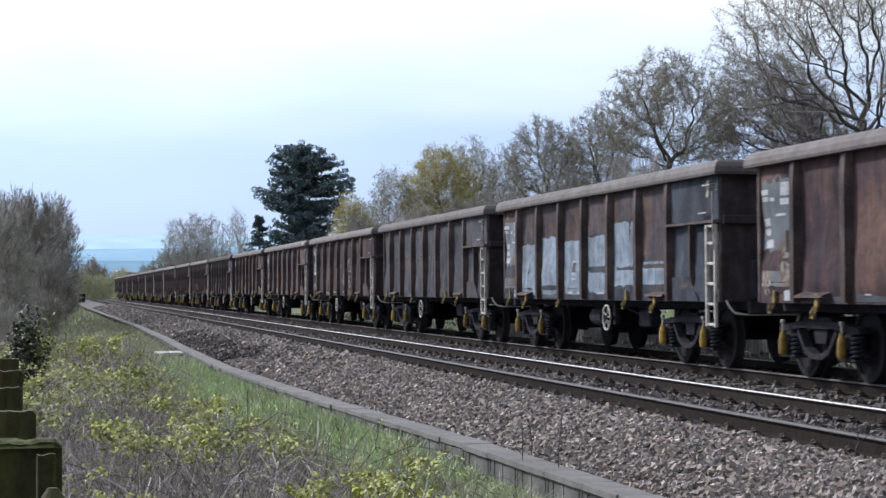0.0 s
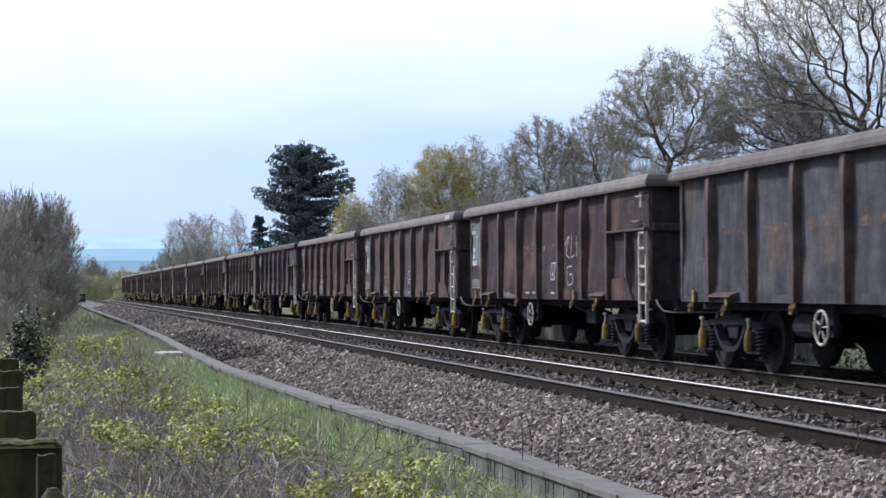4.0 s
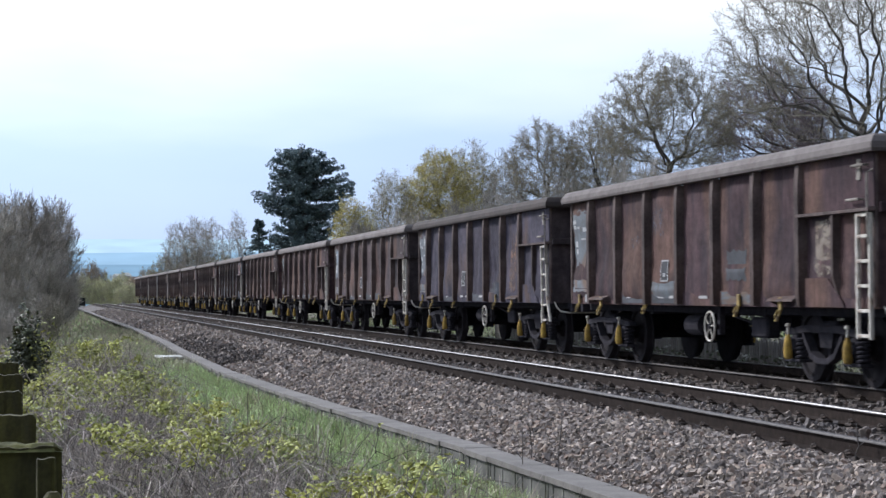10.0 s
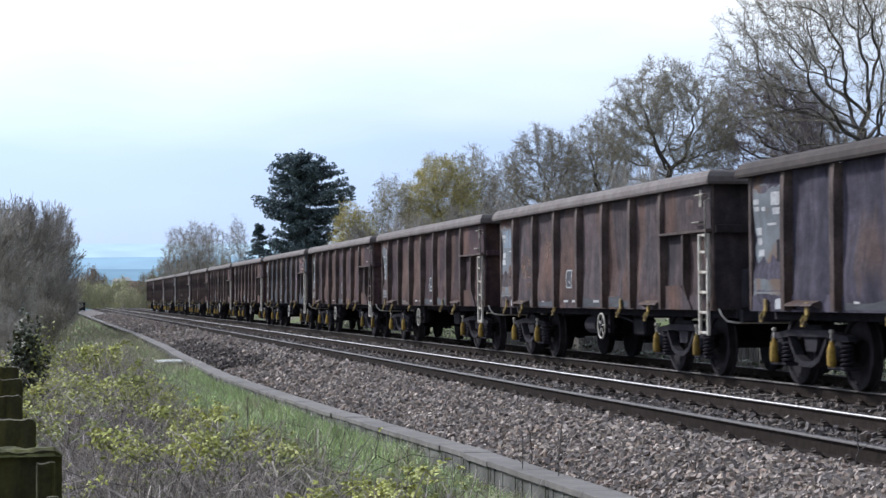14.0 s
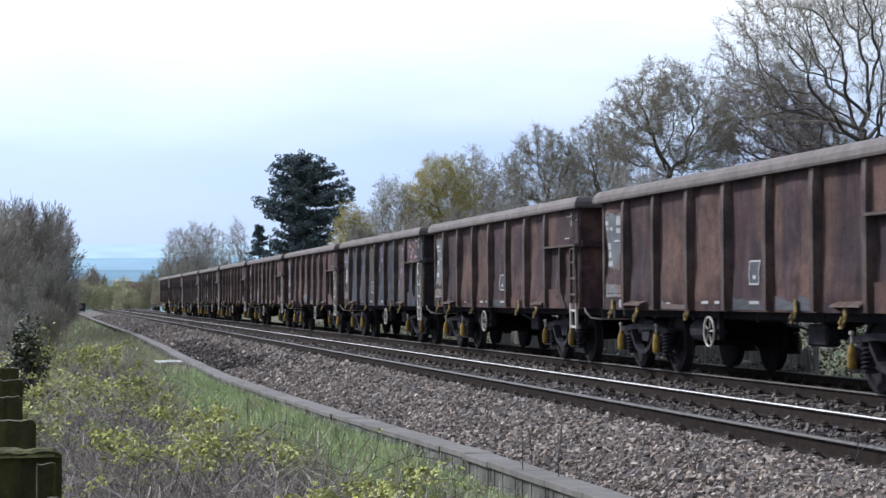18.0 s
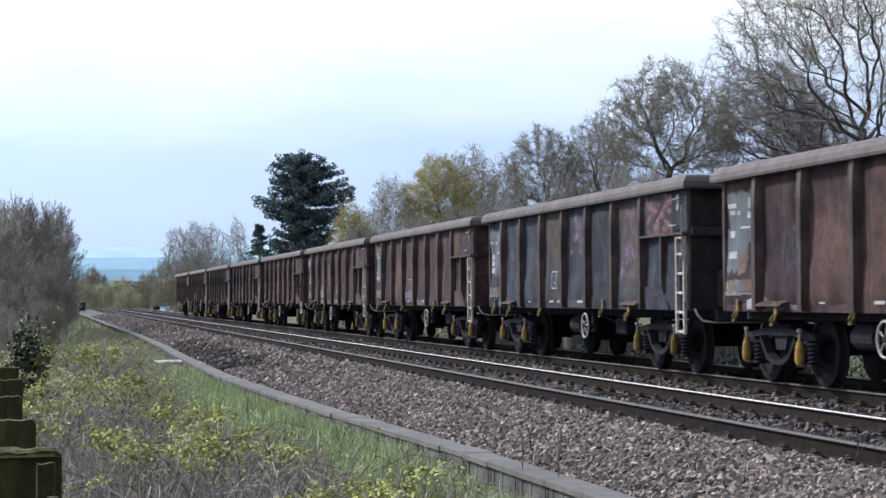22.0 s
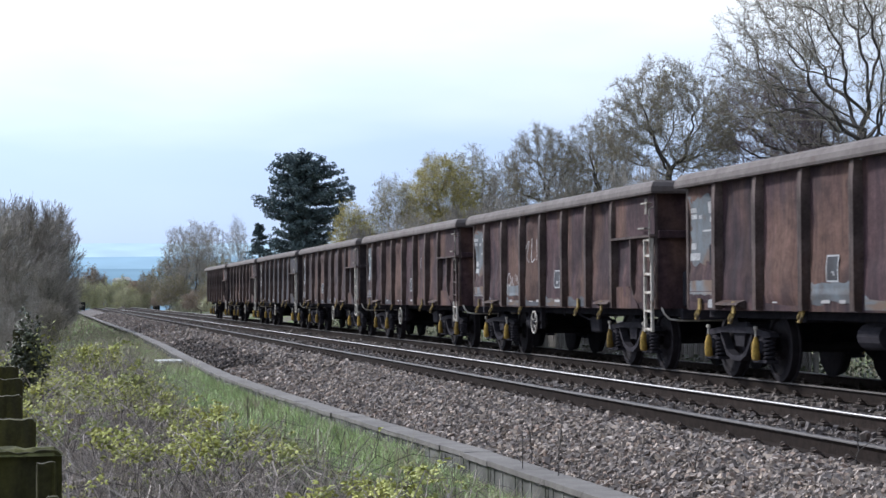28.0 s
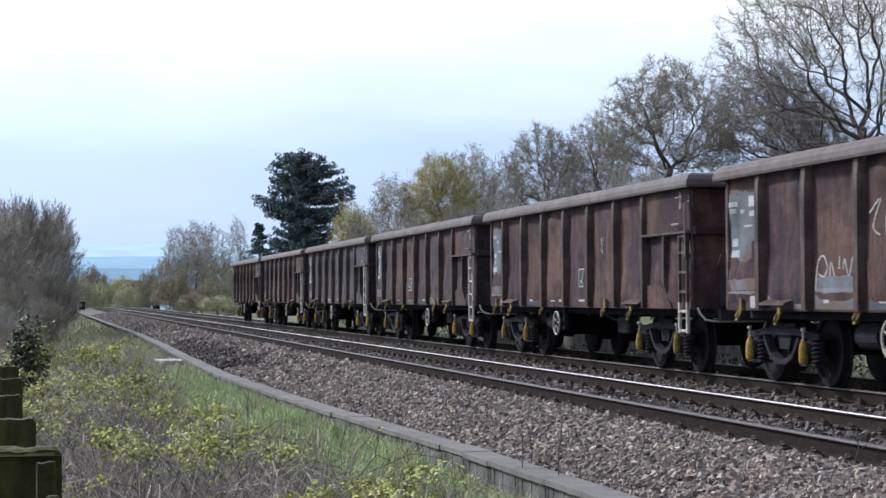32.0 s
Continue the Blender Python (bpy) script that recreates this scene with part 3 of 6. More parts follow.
def wagon_meshes():
    m = {}
    # top rail, a rounded hollow section right round the top
    bm = bmesh.new()
    o = X_LIP - X_SHEET
    lip = [(-0.02, Z_SIDE), (o, Z_SIDE - 0.005), (o + 0.012, Z_SIDE + 0.03), (o, Z_SIDE + 0.10), (o - 0.045, Z_TOP - 0.03), (o - 0.09, Z_TOP), (0.0, Z_TOP), (-0.02, Z_TOP - 0.02)]

    def mitred(place):
        ends = [[bm.verts.new(place(u, z, e)) for u, z in lip] for e in (0, 1)]
        for i in range(len(lip)):
            j = (i + 1) % len(lip)
            bm.faces.new((ends[0][i], ends[0][j], ends[1][j], ends[1][i]))
        for e in ends:
            bm.faces.new(e)
        bmesh.ops.recalc_face_normals(bm, faces=bm.faces)

    mitred(lambda u, z, e: (-X_SHEET - u, -LENGTH - u if e else u, z))
    m["top_rail"] = shared("top_rail", bm, M_LIP)
    m["grimy_top_rail"] = m["top_rail"].copy()
    m["grimy_top_rail"].materials[0] = M_LIP_DARK
    bm = bmesh.new()
    mitred(lambda u, z, e: ((X_SHEET + u) * (1 if e else -1), u, z))
    m["end_rail"] = shared("end_rail", bm, M_LIP)
    m["grimy_end_rail"] = m["end_rail"].copy()
    m["grimy_end_rail"].materials[0] = M_LIP_DARK
    # pressed rib: a hat section that tapers out a little to its foot
    bm = bmesh.new()
    h = 0.082
    top, foot = Z_SIDE - 0.01, Z_BASE + 0.005
    sec = lambda d, z: [(-X_SHEET + 0.01, -h, z), (-X_SHEET - d, -h + 0.02, z), (-X_SHEET - d, h - 0.02, z), (-X_SHEET + 0.01, h, z)]
    rings = [[bm.verts.new(p) for p in sec(d, z)] for d, z in ((0.095, top), (0.115, top - 0.25), (0.115, foot + 0.25), (0.112, foot))]
    for p, q in zip(rings, rings[1:]):
        for i in range(4):
            bm.faces.new((p[i], p[(i + 1) % 4], q[(i + 1) % 4], q[i]))
    bm.faces.new(rings[0])
    bm.faces.new(rings[-1][::-1])
    bmesh.ops.recalc_face_normals(bm, faces=bm.faces)
    m["rib"] = shared("rib", bm, M_RIB)
    bm = bmesh.new()
    box(bm, -X_SHEET - 0.03, -X_SHEET + 0.02, -0.05, 0.05, Z_BASE, Z_SIDE, 0.012)
    m["corner_post"] = shared("corner_post", bm, M_RIB)
    bm = bmesh.new()
    box(bm, -X_SHEET - 0.022, -X_SHEET + 0.03, -LENGTH, 0, Z_BASE - 0.01, Z_BASE + 0.20, 0.006)
    m["sill"] = bm
    # end bay beside the ladder
    bm = bmesh.new()
    box(bm, -X_SHEET - 0.045, -X_SHEET, -LENGTH + 0.01, -RIBS[-1] - 0.06, 2.08, Z_SIDE, 0.008)
    m["upper_bay"] = bm
    bm = bmesh.new()
    box(bm, -X_RIB - 0.01, -X_SHEET, -LENGTH + 0.02, -RIBS[-1] - 0.02, 2.035, 2.075, 0.006)
    m["ledge"] = shared("ledge", bm, M_RIB)
    bm = bmesh.new()
    prism(bm, [(-10.62, Z_BASE), (-11.78, Z_BASE), (-11.72, 1.02), (-11.30, 1.30), (-10.62, 1.30)], "x", -X_SHEET - 0.05, -X_SHEET - 0.03)
    m["gusset_plate"] = bm
    bm = bmesh.new()
    prism(bm, [(-X_SHEET, 1.02), (-X_SHEET - 0.03, 1.06), (-X_RIB + 0.005, 1.32), (-X_RIB + 0.005, 2.035), (-X_SHEET, 2.035)], "y", -11.60, -11.54)
    m["stiffener"] = shared("stiffener", bm, M_RIB)
    # end wall
    bm = bmesh.new()
    box(bm, -X_SHEET, X_SHEET, -0.03, 0.03, Z_BASE, Z_SIDE, 0.0)
    m["end_wall"] = bm
    bm = bmesh.new()
    box(bm, -X_SHEET, X_SHEET, -0.10, -0.03, 0, 0.12, 0.01)
    m["end_beam"] = bm
    bm = bmesh.new()
    box(bm, -X_SHEET, X_SHEET, -LENGTH + 0.04, -0.04, Z_BASE + 0.10, Z_BASE + 0.16)
    m["floor"] = shared("wagon_floor", bm, M_UNDER)
    bm = bmesh.new()
    for s in (-1, 1):
        box(bm, s * 0.42 - 0.09, s * 0.42 + 0.09, -LENGTH - 0.25, 0.55, 0.80, 1.05)
        box(bm, s * 0.95 - 0.06, s * 0.95 + 0.06, -LENGTH, 0.0, 0.84, 0.955)
    for y in (-LENGTH - 0.25, -8.4, -6.2, -3.6, 0.43):
        box(bm, -1.02, 1.02, y, y + 0.12, 0.80, 0.952)
    m["underframe"] = shared("underframe", bm, M_UNDER)
    bm = bmesh.new()
    box(bm, -0.09, 0.09, 0.5, 0.86, 0.86, 1.02, 0.02)
    box(bm, -0.16, 0.16, 0.72, 0.90, 0.83, 1.06, 0.03)
    m["coupler"] = shared("coupler", bm, M_UNDER)
    bm = bmesh.new()
    e = -LENGTH - 0.10
    pipe(bm, [(-1.29, e + 0.06, 0.97), (-1.27, e, 0.88), (-1.20, e - 0.03, 0.80), (-1.05, e - 0.04, 0.775), (-0.2, e - 0.04, 0.775), (0.0, e - 0.04, 0.80)], 0.015)
    m["step_rail"] = shared("step_rail", bm, M_CREAM)
    # ladder
    bm = bmesh.new()
    for dy in (-0.17, 0.17):
        for a, b in ((0.60, 1.05), (1.05, 2.02)):
            box(bm, -0.022, 0.022, dy - 0.025, dy + 0.025, a, b, 0.006)
    m["ladder_frame"] = bm
    bm = bmesh.new()
    box(bm, -0.02, 0.02, -0.15, 0.15, -0.02, 0.02, 0.006)
    m["rung"] = shared("rung", bm, M_CREAM)
    m["rusty_rung"] = m["rung"].copy()
    m["rusty_rung"].materials[0] = M_RIB
    # yellow tie hook
    bm = bmesh.new()
    box(bm, -0.028, 0.0, -0.048, 0.048, 0.95, 1.11, 0.008)
    pipe(bm, [(-0.03, 0.05, 0.95), (-0.06, 0.06, 0.88), (-0.07, 0.03, 0.825), (-0.07, -0.03, 0.825), (-0.06, -0.05, 0.88), (-0.03, -0.04, 0.95)], 0.020, 6)
    m["tie_hook"] = shared("tie_hook", bm, M_HOOK)
    # sloping hood over each bogie centre
    bm = bmesh.new()
    prism(bm, [(-X_SHEET, 1.10), (-X_RIB - 0.03, 1.05), (-X_RIB - 0.05, 1.02), (-X_SHEET, 1.02)], "y", -0.42, 0.42)
    for s in (-0.42, 0.40):
        prism(bm, [(-X_SHEET, 1.05), (-X_RIB - 0.03, 1.03), (-X_SHEET, 0.96)], "y", s, s + 0.02)
    m["hood"] = shared("hood", bm, M_RIB)
    # hand brake
    bm = bmesh.new()
    ring = [(0, 0.205 * math.cos(a), 0.205 * math.sin(a)) for a in [2 * math.pi * i / 24 for i in range(25)]]
    pipe(bm, ring, 0.016, 7)
    m["brake_rim"] = shared("brake_wheel", bm, M_CREAM)
    bm = bmesh.new()
    pipe(bm, [(0, 0, 0), (0.01, 0, 0.2)], 0.010, 5)
    m["spoke"] = shared("spoke", bm, M_CREAM)
    bm = bmesh.new()
    lathe(bm, [(-0.03, 0.04), (0.25, 0.035)], "x", (0, 0, 0), 10)
    box(bm, 0.12, 0.2, -0.06, 0.06, -0.12, 0.42, 0.01)
    m["brake_post"] = shared("brake_post", bm, M_UNDER)
    bm = bmesh.new()
    lathe(bm, [(-0.32, 0.06), (-0.30, 0.15), (0.28, 0.16), (0.32, 0.08)], "y", (0, 0, 0), 14)
    m["air_tank"] = shared("air_tank", bm, M_UNDER)
    bm = bmesh.new()
    box(bm, -0.10, 0.10, -0.30, 0.30, -0.14, 0.14, 0.03)
    pipe(bm, [(-0.05, 0.3, 0.05), (-0.05, 0.7, 0.10), (-0.05, 1.2, 0.16)], 0.02)
    m["brake_gear"] = shared("brake_gear", bm, M_UNDER)
    bm = bmesh.new()
    pipe(bm, [(0, -0.16, 0), (-0.06, -0.16, 0), (-0.06, 0.16, 0), (0, 0.16, 0)], 0.015)
    m["grab_handle"] = shared("grab_handle", bm, M_WORN)
    bm = bmesh.new()
    pipe(bm, [(0, 0, 0.0), (-0.06, 0, 0.03), (-0.07, 0, 0.5), (-0.06, 0.02, 0.82), (0, 0, 0.85)], 0.014)
    m["grab_rail"] = shared("grab_rail", bm, M_WORN)
    bm = bmesh.new()
    box(bm, -0.012, 0, -0.055, 0.055, -0.12, 0.12, 0.003)
    m["lamp_bracket"] = shared("lamp_bracket", bm, M_WORN)
    bm = bmesh.new()
    box(bm, -0.2, 0.2, -0.09, 0.09, -0.27, 0.27, 0.02)
    m["valve_box"] = shared("valve_box", bm, M_UNDER)
    bm = bmesh.new()
    box(bm, -0.03, 0, -0.12, 0.12, -0.14, 0.14, 0.01)
    m["label_clip"] = shared("document_holder", bm, M_UNDER)
    bm = bmesh.new()
    box(bm, -0.004, 0, -0.5, 0.5, -0.5, 0.5)
    m["plate"] = bm
    return m


GRAFFITI = {
    "loops": [[(0, 0), (0.1, 0.5), (0.3, 0.62), (0.42, 0.4), (0.3, 0.25), (0.12, 0.3)], [(0.5, 0.0), (0.55, 0.5), (0.75, 0.1), (0.85, 0.6)], [(0.95, 0.1), (1.0, 0.55), (1.15, 0.25), (1.3, 0.6), (1.38, 0.05)]],
    "scrawl": [[(0.0, 1.1), (0.3, 1.3), (0.1, 0.9), (0.35, 0.75)], [(0.5, 1.35), (0.45, 0.8), (0.7, 0.85)], [(0.85, 0.8), (0.85, 1.3)], [(0.5, 0.55), (0.15, 0.5), (0.2, 0.1), (0.55, 0.15), (0.5, 0.35), (0.3, 0.33)]],
    "zigzag": [[(0, 0.2), (0.1, 0.6), (0.2, 0.15), (0.32, 0.62), (0.4, 0.2), (0.55, 0.55)], [(0.6, 0.1), (0.62, 0.6), (0.8, 0.5), (0.66, 0.35), (0.85, 0.08)]],
}


def stroke_mesh(key, mat):
    """Sprayed strokes: flat ribbons 9 mm off the sheet."""
    vs, fs = [], []
    for line in GRAFFITI[key]:
        pts = [Vector((-0.009, -u, v)) for u, v in line]
        fine = []
        for i in range(len(pts) - 1):
            a, b, c, d = pts[max(i - 1, 0)], pts[i], pts[i + 1], pts[min(i + 2, len(pts) - 1)]
            for k in range(6):
                t = k / 6
                fine.append(0.5 * (2 * b + (c - a) * t + (2 * a - 5 * b + 4 * c - d) * t * t + (3 * b - a - 3 * c + d) * t ** 3))
        fine.append(pts[-1])
        k0 = len(vs)
        for i, p in enumerate(fine):
            d = (fine[min(i + 1, len(fine) - 1)] - fine[max(i - 1, 0)]).normalized()
            side = Vector((0, -d.z, d.y)) * 0.015
            vs += [p + side, p - side]
        fs += [(k0 + 2 * i, k0 + 2 * i + 1, k0 + 2 * i + 3, k0 + 2 * i + 2) for i in range(len(fine) - 1)]
    return mesh_of("graffiti", vs, fs, mat)


WM = wagon_meshes()
BM = bogie_meshes()
WHEELSET = wheelset_mesh()
PLATES = {}


def plate_mesh(mat):
    if mat.name not in PLATES:
        me = bpy.data.meshes.new("patch")
        WM["plate"].to_mesh(me)
        me.materials.append(mat)
        PLATES[mat.name] = me
    return PLATES[mat.name]


COLOURED = {}


def coloured(key, tone):
    """A wagon part in that wagon's own paint."""
    if (key, tone) not in COLOURED:
        me = bpy.data.meshes.new(key)
        WM[key].to_mesh(me)
        me.materials.append(M_END if tone == "end" else M_SIDE[tone])
        COLOURED[key, tone] = me
    return COLOURED[key, tone]


SHEETS = {}


def sheet(i, tone, variant):
    key = (i, tone, variant)
    if key not in SHEETS:
        me = mesh_of("side_sheet", *sheet_mesh(i, variant), M_SIDE[tone])
        for p in me.polygons:
            p.use_smooth = True
        SHEETS[key] = me
    return SHEETS[key]


MIRROR = pose(0, 0, 0, 0, 0, 180)


def wagon(number, tone, label, patches=(), lettering=1, ladder="cream", brake_y=5.0):
    w = tagged(new("box_wagon"), label, "railway wagon", "wagons of the train")
    rng = random.Random(number)
    variants = [rng.randrange(4) for _ in range(8)]
    skin = lambda y, z, wy, hz, mat, lift=0.004, ragged=0.0: patch_mesh(variants, y, z, wy, hz, mat, lift, ragged, int(1000 * z) + number)
    on_sheet = pose(-X_SHEET, 0, 0)
    for side in (1, -1):
        # the far side is the near side turned round the wagon's middle
        base = Matrix() if side > 0 else Matrix.Translation((0, -LENGTH, 0)) @ MIRROR
        child("top_rail", WM["grimy_top_rail" if tone == "plum" else "top_rail"], w, base, "grimy dark top rail" if tone == "plum" else "dusty rounded top rail")
        child("sill", coloured("sill", tone), w, base)
        for i in range(8):
            child("side_sheet", sheet(i, tone, variants[i]), w, base @ pose(-X_SHEET, 0, 0))
        for r in RIBS:
            child("rib", WM["rib"], w, base @ pose(0, -r, 0))
        for y in (-0.05, -LENGTH + 0.05):
            child("corner_post", WM["corner_post"], w, base @ pose(0, y, 0))
        child("upper_bay", coloured("upper_bay", tone), w, base)
        child("ledge", WM["ledge"], w, base)
        child("gusset_plate", coloured("gusset_plate", tone), w, base)
        child("stiffener", WM["stiffener"], w, base)
        for y in (-1.95, -10.05):
            child("hood", WM["hood"], w, base @ pose(0, y, 0), "sloping steel hood over the bogie")
        for y in (-0.65, -2.15, -4.4, -8.38, -10.0):
            child("tie_hook", WM["tie_hook"], w, base @ pose(-X_FIT - (0.0 if y not in (-2.15, -10.0) else 0.06), y, 0 if y not in (-2.15, -10.0) else -0.04), "yellow tie-down hook")
        lad = child("ladder", coloured_ladder(ladder), w, base @ pose(-X_FIT - 0.03, -12.40, 0) @ (pose(0, -0.05, 0, -3) if ladder == "bent" else Matrix()), "cream-painted steel ladder")
        for z in (0.64, 0.92, 1.20, 1.48, 1.76, 2.0):
            child("rung", WM["rung"] if ladder != "rusty" or z < 1.1 else WM["rusty_rung"], lad, pose(0, 0, z))
        child("grab_handle", WM["grab_handle"], w, base @ pose(-X_FIT, -12.15, 2.18))
        child("grab_handle", WM["grab_handle"], w, base @ pose(-X_FIT, -12.30, 2.56))
        child("lamp_bracket", WM["lamp_bracket"], w, base @ pose(-X_FIT, -12.22, 2.52))
        child("grab_rail", WM["grab_rail"], w, base @ pose(-X_FIT, -12.57, 1.65))
        bw = child("brake_wheel", WM["brake_rim"], w, base @ pose(-1.30, -brake_y, 0.66), "white spoked handbrake wheel")
        for k in range(5):
            child("spoke", WM["spoke"], bw, pose(0, 0, 0, 72 * k + 10))
        child("brake_post", WM["brake_post"], w, base @ pose(-1.29, -brake_y, 0.66))
        child("air_tank", WM["air_tank"], w, base @ pose(-0.95, -5.6 if brake_y > 6 else -3.9, 0.66))
        child("brake_gear", WM["brake_gear"], w, base @ pose(-0.9, -8.1, 0.66))
        child("label_clip", WM["label_clip"], w, base @ pose(-X_SHEET - 0.01, -1.12, 1.72)).name = "document_holder"
        child("uncoupling_bar", WM["step_rail"], w, base, "pale bent uncoupling bar")
        # data panel in the end bay: bluish patch with bars where writing is too small to read
        if lettering and side > 0:
            for y, z, wy, hz in ((-0.66, 2.08, 1.0, 0.92), (-0.66, 1.26, 1.05, 0.20)):
                child("data_panel", skin(y, z, wy, hz, M_PLATE, 0.004, 1.0), w, on_sheet, "bluish stencilled data panel")
            bars = [(-0.32, 2.36, 0.30, 0.07), (-0.32, 2.27, 0.24, 0.06), (-0.58, 2.26, 0.16, 0.05), (-1.00, 2.38, 0.34, 0.16), (-1.02, 2.22, 0.36, 0.08), (-0.30, 1.98, 0.24, 0.10), (-0.30, 1.85, 0.24, 0.10), (-0.36, 1.70, 0.42, 0.10), (-0.80, 2.06, 0.34, 0.03)]
            for y, z, wy, hz in bars:
                if rng.random() < 0.9:
                    child("lettering", skin(y, z, wy * rng.uniform(0.8, 1.05), hz * rng.uniform(0.85, 1.1), M_WHITE, 0.008), w, on_sheet)
            child("notice", plate_mesh(M_WHITE), w, pose(-X_SHEET - 0.026, -1.0, 1.06) @ Matrix.Diagonal((1, 0.18, 0.16, 1)))
            y = -5.20 if brake_y > 6 else -6.92
            child("data_panel", skin(y - 0.02, 1.46, 0.34, 0.32, M_PLATE_DARK, 0.004), w, on_sheet)
            for dy, z, wy, hz in ((0.14, 1.46, 0.022, 0.32), (-0.18, 1.46, 0.022, 0.32), (-0.02, 1.61, 0.34, 0.020), (-0.02, 1.31, 0.34, 0.020), (0.05, 1.53, 0.08, 0.045), (-0.09, 1.53, 0.08, 0.045), (-0.02, 1.40, 0.10, 0.05)):
                child("lettering", skin(y + dy, z, wy, hz, M_WHITE, 0.008), w, on_sheet)
            for i in (1, 2, 3, 4, 5):
                if rng.random() < 0.55:
                    child("painted_strip", plate_mesh(M_PLATE_DARK if rng.random() < 0.6 else M_PLATE), w, pose(-X_SHEET - 0.024, -bay_mid(i), 1.06) @ Matrix.Diagonal((1, 1.2, 0.17, 1)))
            for y, wy in ((-5.0, 0.34), (-5.5, 0.22), (-6.9, 0.42), (-3.4, 0.2)):
                child("lettering", plate_mesh(M_CHALK), w, pose(-X_SHEET - 0.029, y, 1.07) @ Matrix.Diagonal((1, wy * 0.8, 0.04, 1)))
    for y in (-0.03, -LENGTH + 0.03):
        child("end_wall", coloured("end_wall", tone if tone == "maroon" else "end"), w, pose(0, y, 0))
        child("end_beam", coloured("end_beam", tone if tone == "maroon" else "end"), w, pose(0, y, 2.02, 0, 0, 0 if y < -1 else 180))
    for y, turn in ((0, 0), (-LENGTH, 180)):
        child("end_rail", WM["grimy_end_rail" if tone == "plum" else "end_rail"], w, pose(0, y, 0, 0, 0, turn))
    child("valve_box", WM["valve_box"], w, pose(-0.75, -LENGTH - 0.1, 1.25))
    child("lamp_bracket", WM["lamp_bracket"], w, pose(-0.80, -LENGTH - 0.10, 1.66, 0, 0, 90))
    child("wagon_floor", WM["floor"], w)
    child("underframe", WM["underframe"], w)
    child("coupler", WM["coupler"], w)
    child("coupler", WM["coupler"], w, Matrix.Translation((0, -LENGTH + 0.25, 0)) @ MIRROR)
    sets = []
    for a, b in AXLES:
        bg = child("bogie", BM["bolster"], w, pose(0, (a + b) / 2, 0), "grimy two-axle bogie")
        half = (a - b) / 2
        for s in (-1, 1):
            child("side_frame", BM["side_frame"], bg, pose(s * 1.02, 0, 0, 0, 0, 0 if s < 0 else 180))
            for e in (-1, 1):
                child("axlebox", BM["axlebox"], bg, pose(s * 1.03, e * half, 0, 0, 0, 0 if s < 0 else 180))
                child("damper", BM["damper"], bg, pose(s * 1.16, e * half, 0), "yellow damper")
                child("damper_cap", BM["damper_cap"], bg, pose(s * 1.16, e * half, 0))
                for d in (-0.17, 0.17):
                    child("spring", BM["spring"], bg, pose(s * 1.03, e * half + d, 0))
                child("brake_block", BM["brake_block"], bg, pose(s * 0.77, e * (half - 0.52), 0, 0, 0, 0 if e > 0 else 180))
        for e in (1, -1):
            sets.append(child("wheelset", WHEELSET, bg, pose(0, e * half, 0.456)))
    for row in patches:
        kind, y, z, wy, hz, mat = row
        if kind == "patch":
            child("paint_patch", skin(-y, z, wy, hz, mat, 0.0055, 0.35 if mat is M_BLUE else 1.0), w, on_sheet, "patch of newer paint")
        elif kind == "proud":
            child("paint_patch", plate_mesh(mat), w, pose(-X_SHEET - 0.046, -y, z) @ Matrix.Diagonal((1, wy, hz, 1)), "patch of newer paint")
        elif kind == "lip":
            child("paint_patch", plate_mesh(mat), w, pose(-X_LIP - 0.014, -y, z) @ Matrix.Diagonal((1, wy, hz, 1)), "white dab of paint on the top rail")
        elif kind.startswith("end "):
            child("graffiti", stroke_mesh(kind[4:], mat), w, pose(y, -LENGTH - 0.085, z, 0, 0, 90) @ Matrix.Diagonal((1, wy, hz, 1)), "sprayed graffiti on the end wall")
        else:
            child("graffiti", stroke_mesh(kind, mat), w, pose(-X_SHEET - 0.03, -y, z) @ Matrix.Diagonal((1, wy, hz, 1)), "sprayed graffiti scrawl")
    return w, sets


LADDERS = {}


def coloured_ladder(style):
    if style not in LADDERS:
        me = bpy.data.meshes.new("ladder")
        WM["ladder_frame"].to_mesh(me)
        me.materials.append(M_CREAM)
        me.materials.append(M_RIB)
        if style == "rusty":
            for p in me.polygons:
                p.material_index = 1 if p.center.z > 1.051 else 0
        if style == "bent":
            for v in me.vertices:
                if v.co.z < 1.06:
                    v.co.y += (1.06 - v.co.z) * (-0.42 if v.co.y < 0 else 0.10)
        LADDERS[style] = me
    return LADDERS[style]


def bay_mid(i):
    a, b = BAYS[i]
    return (a + b) / 2


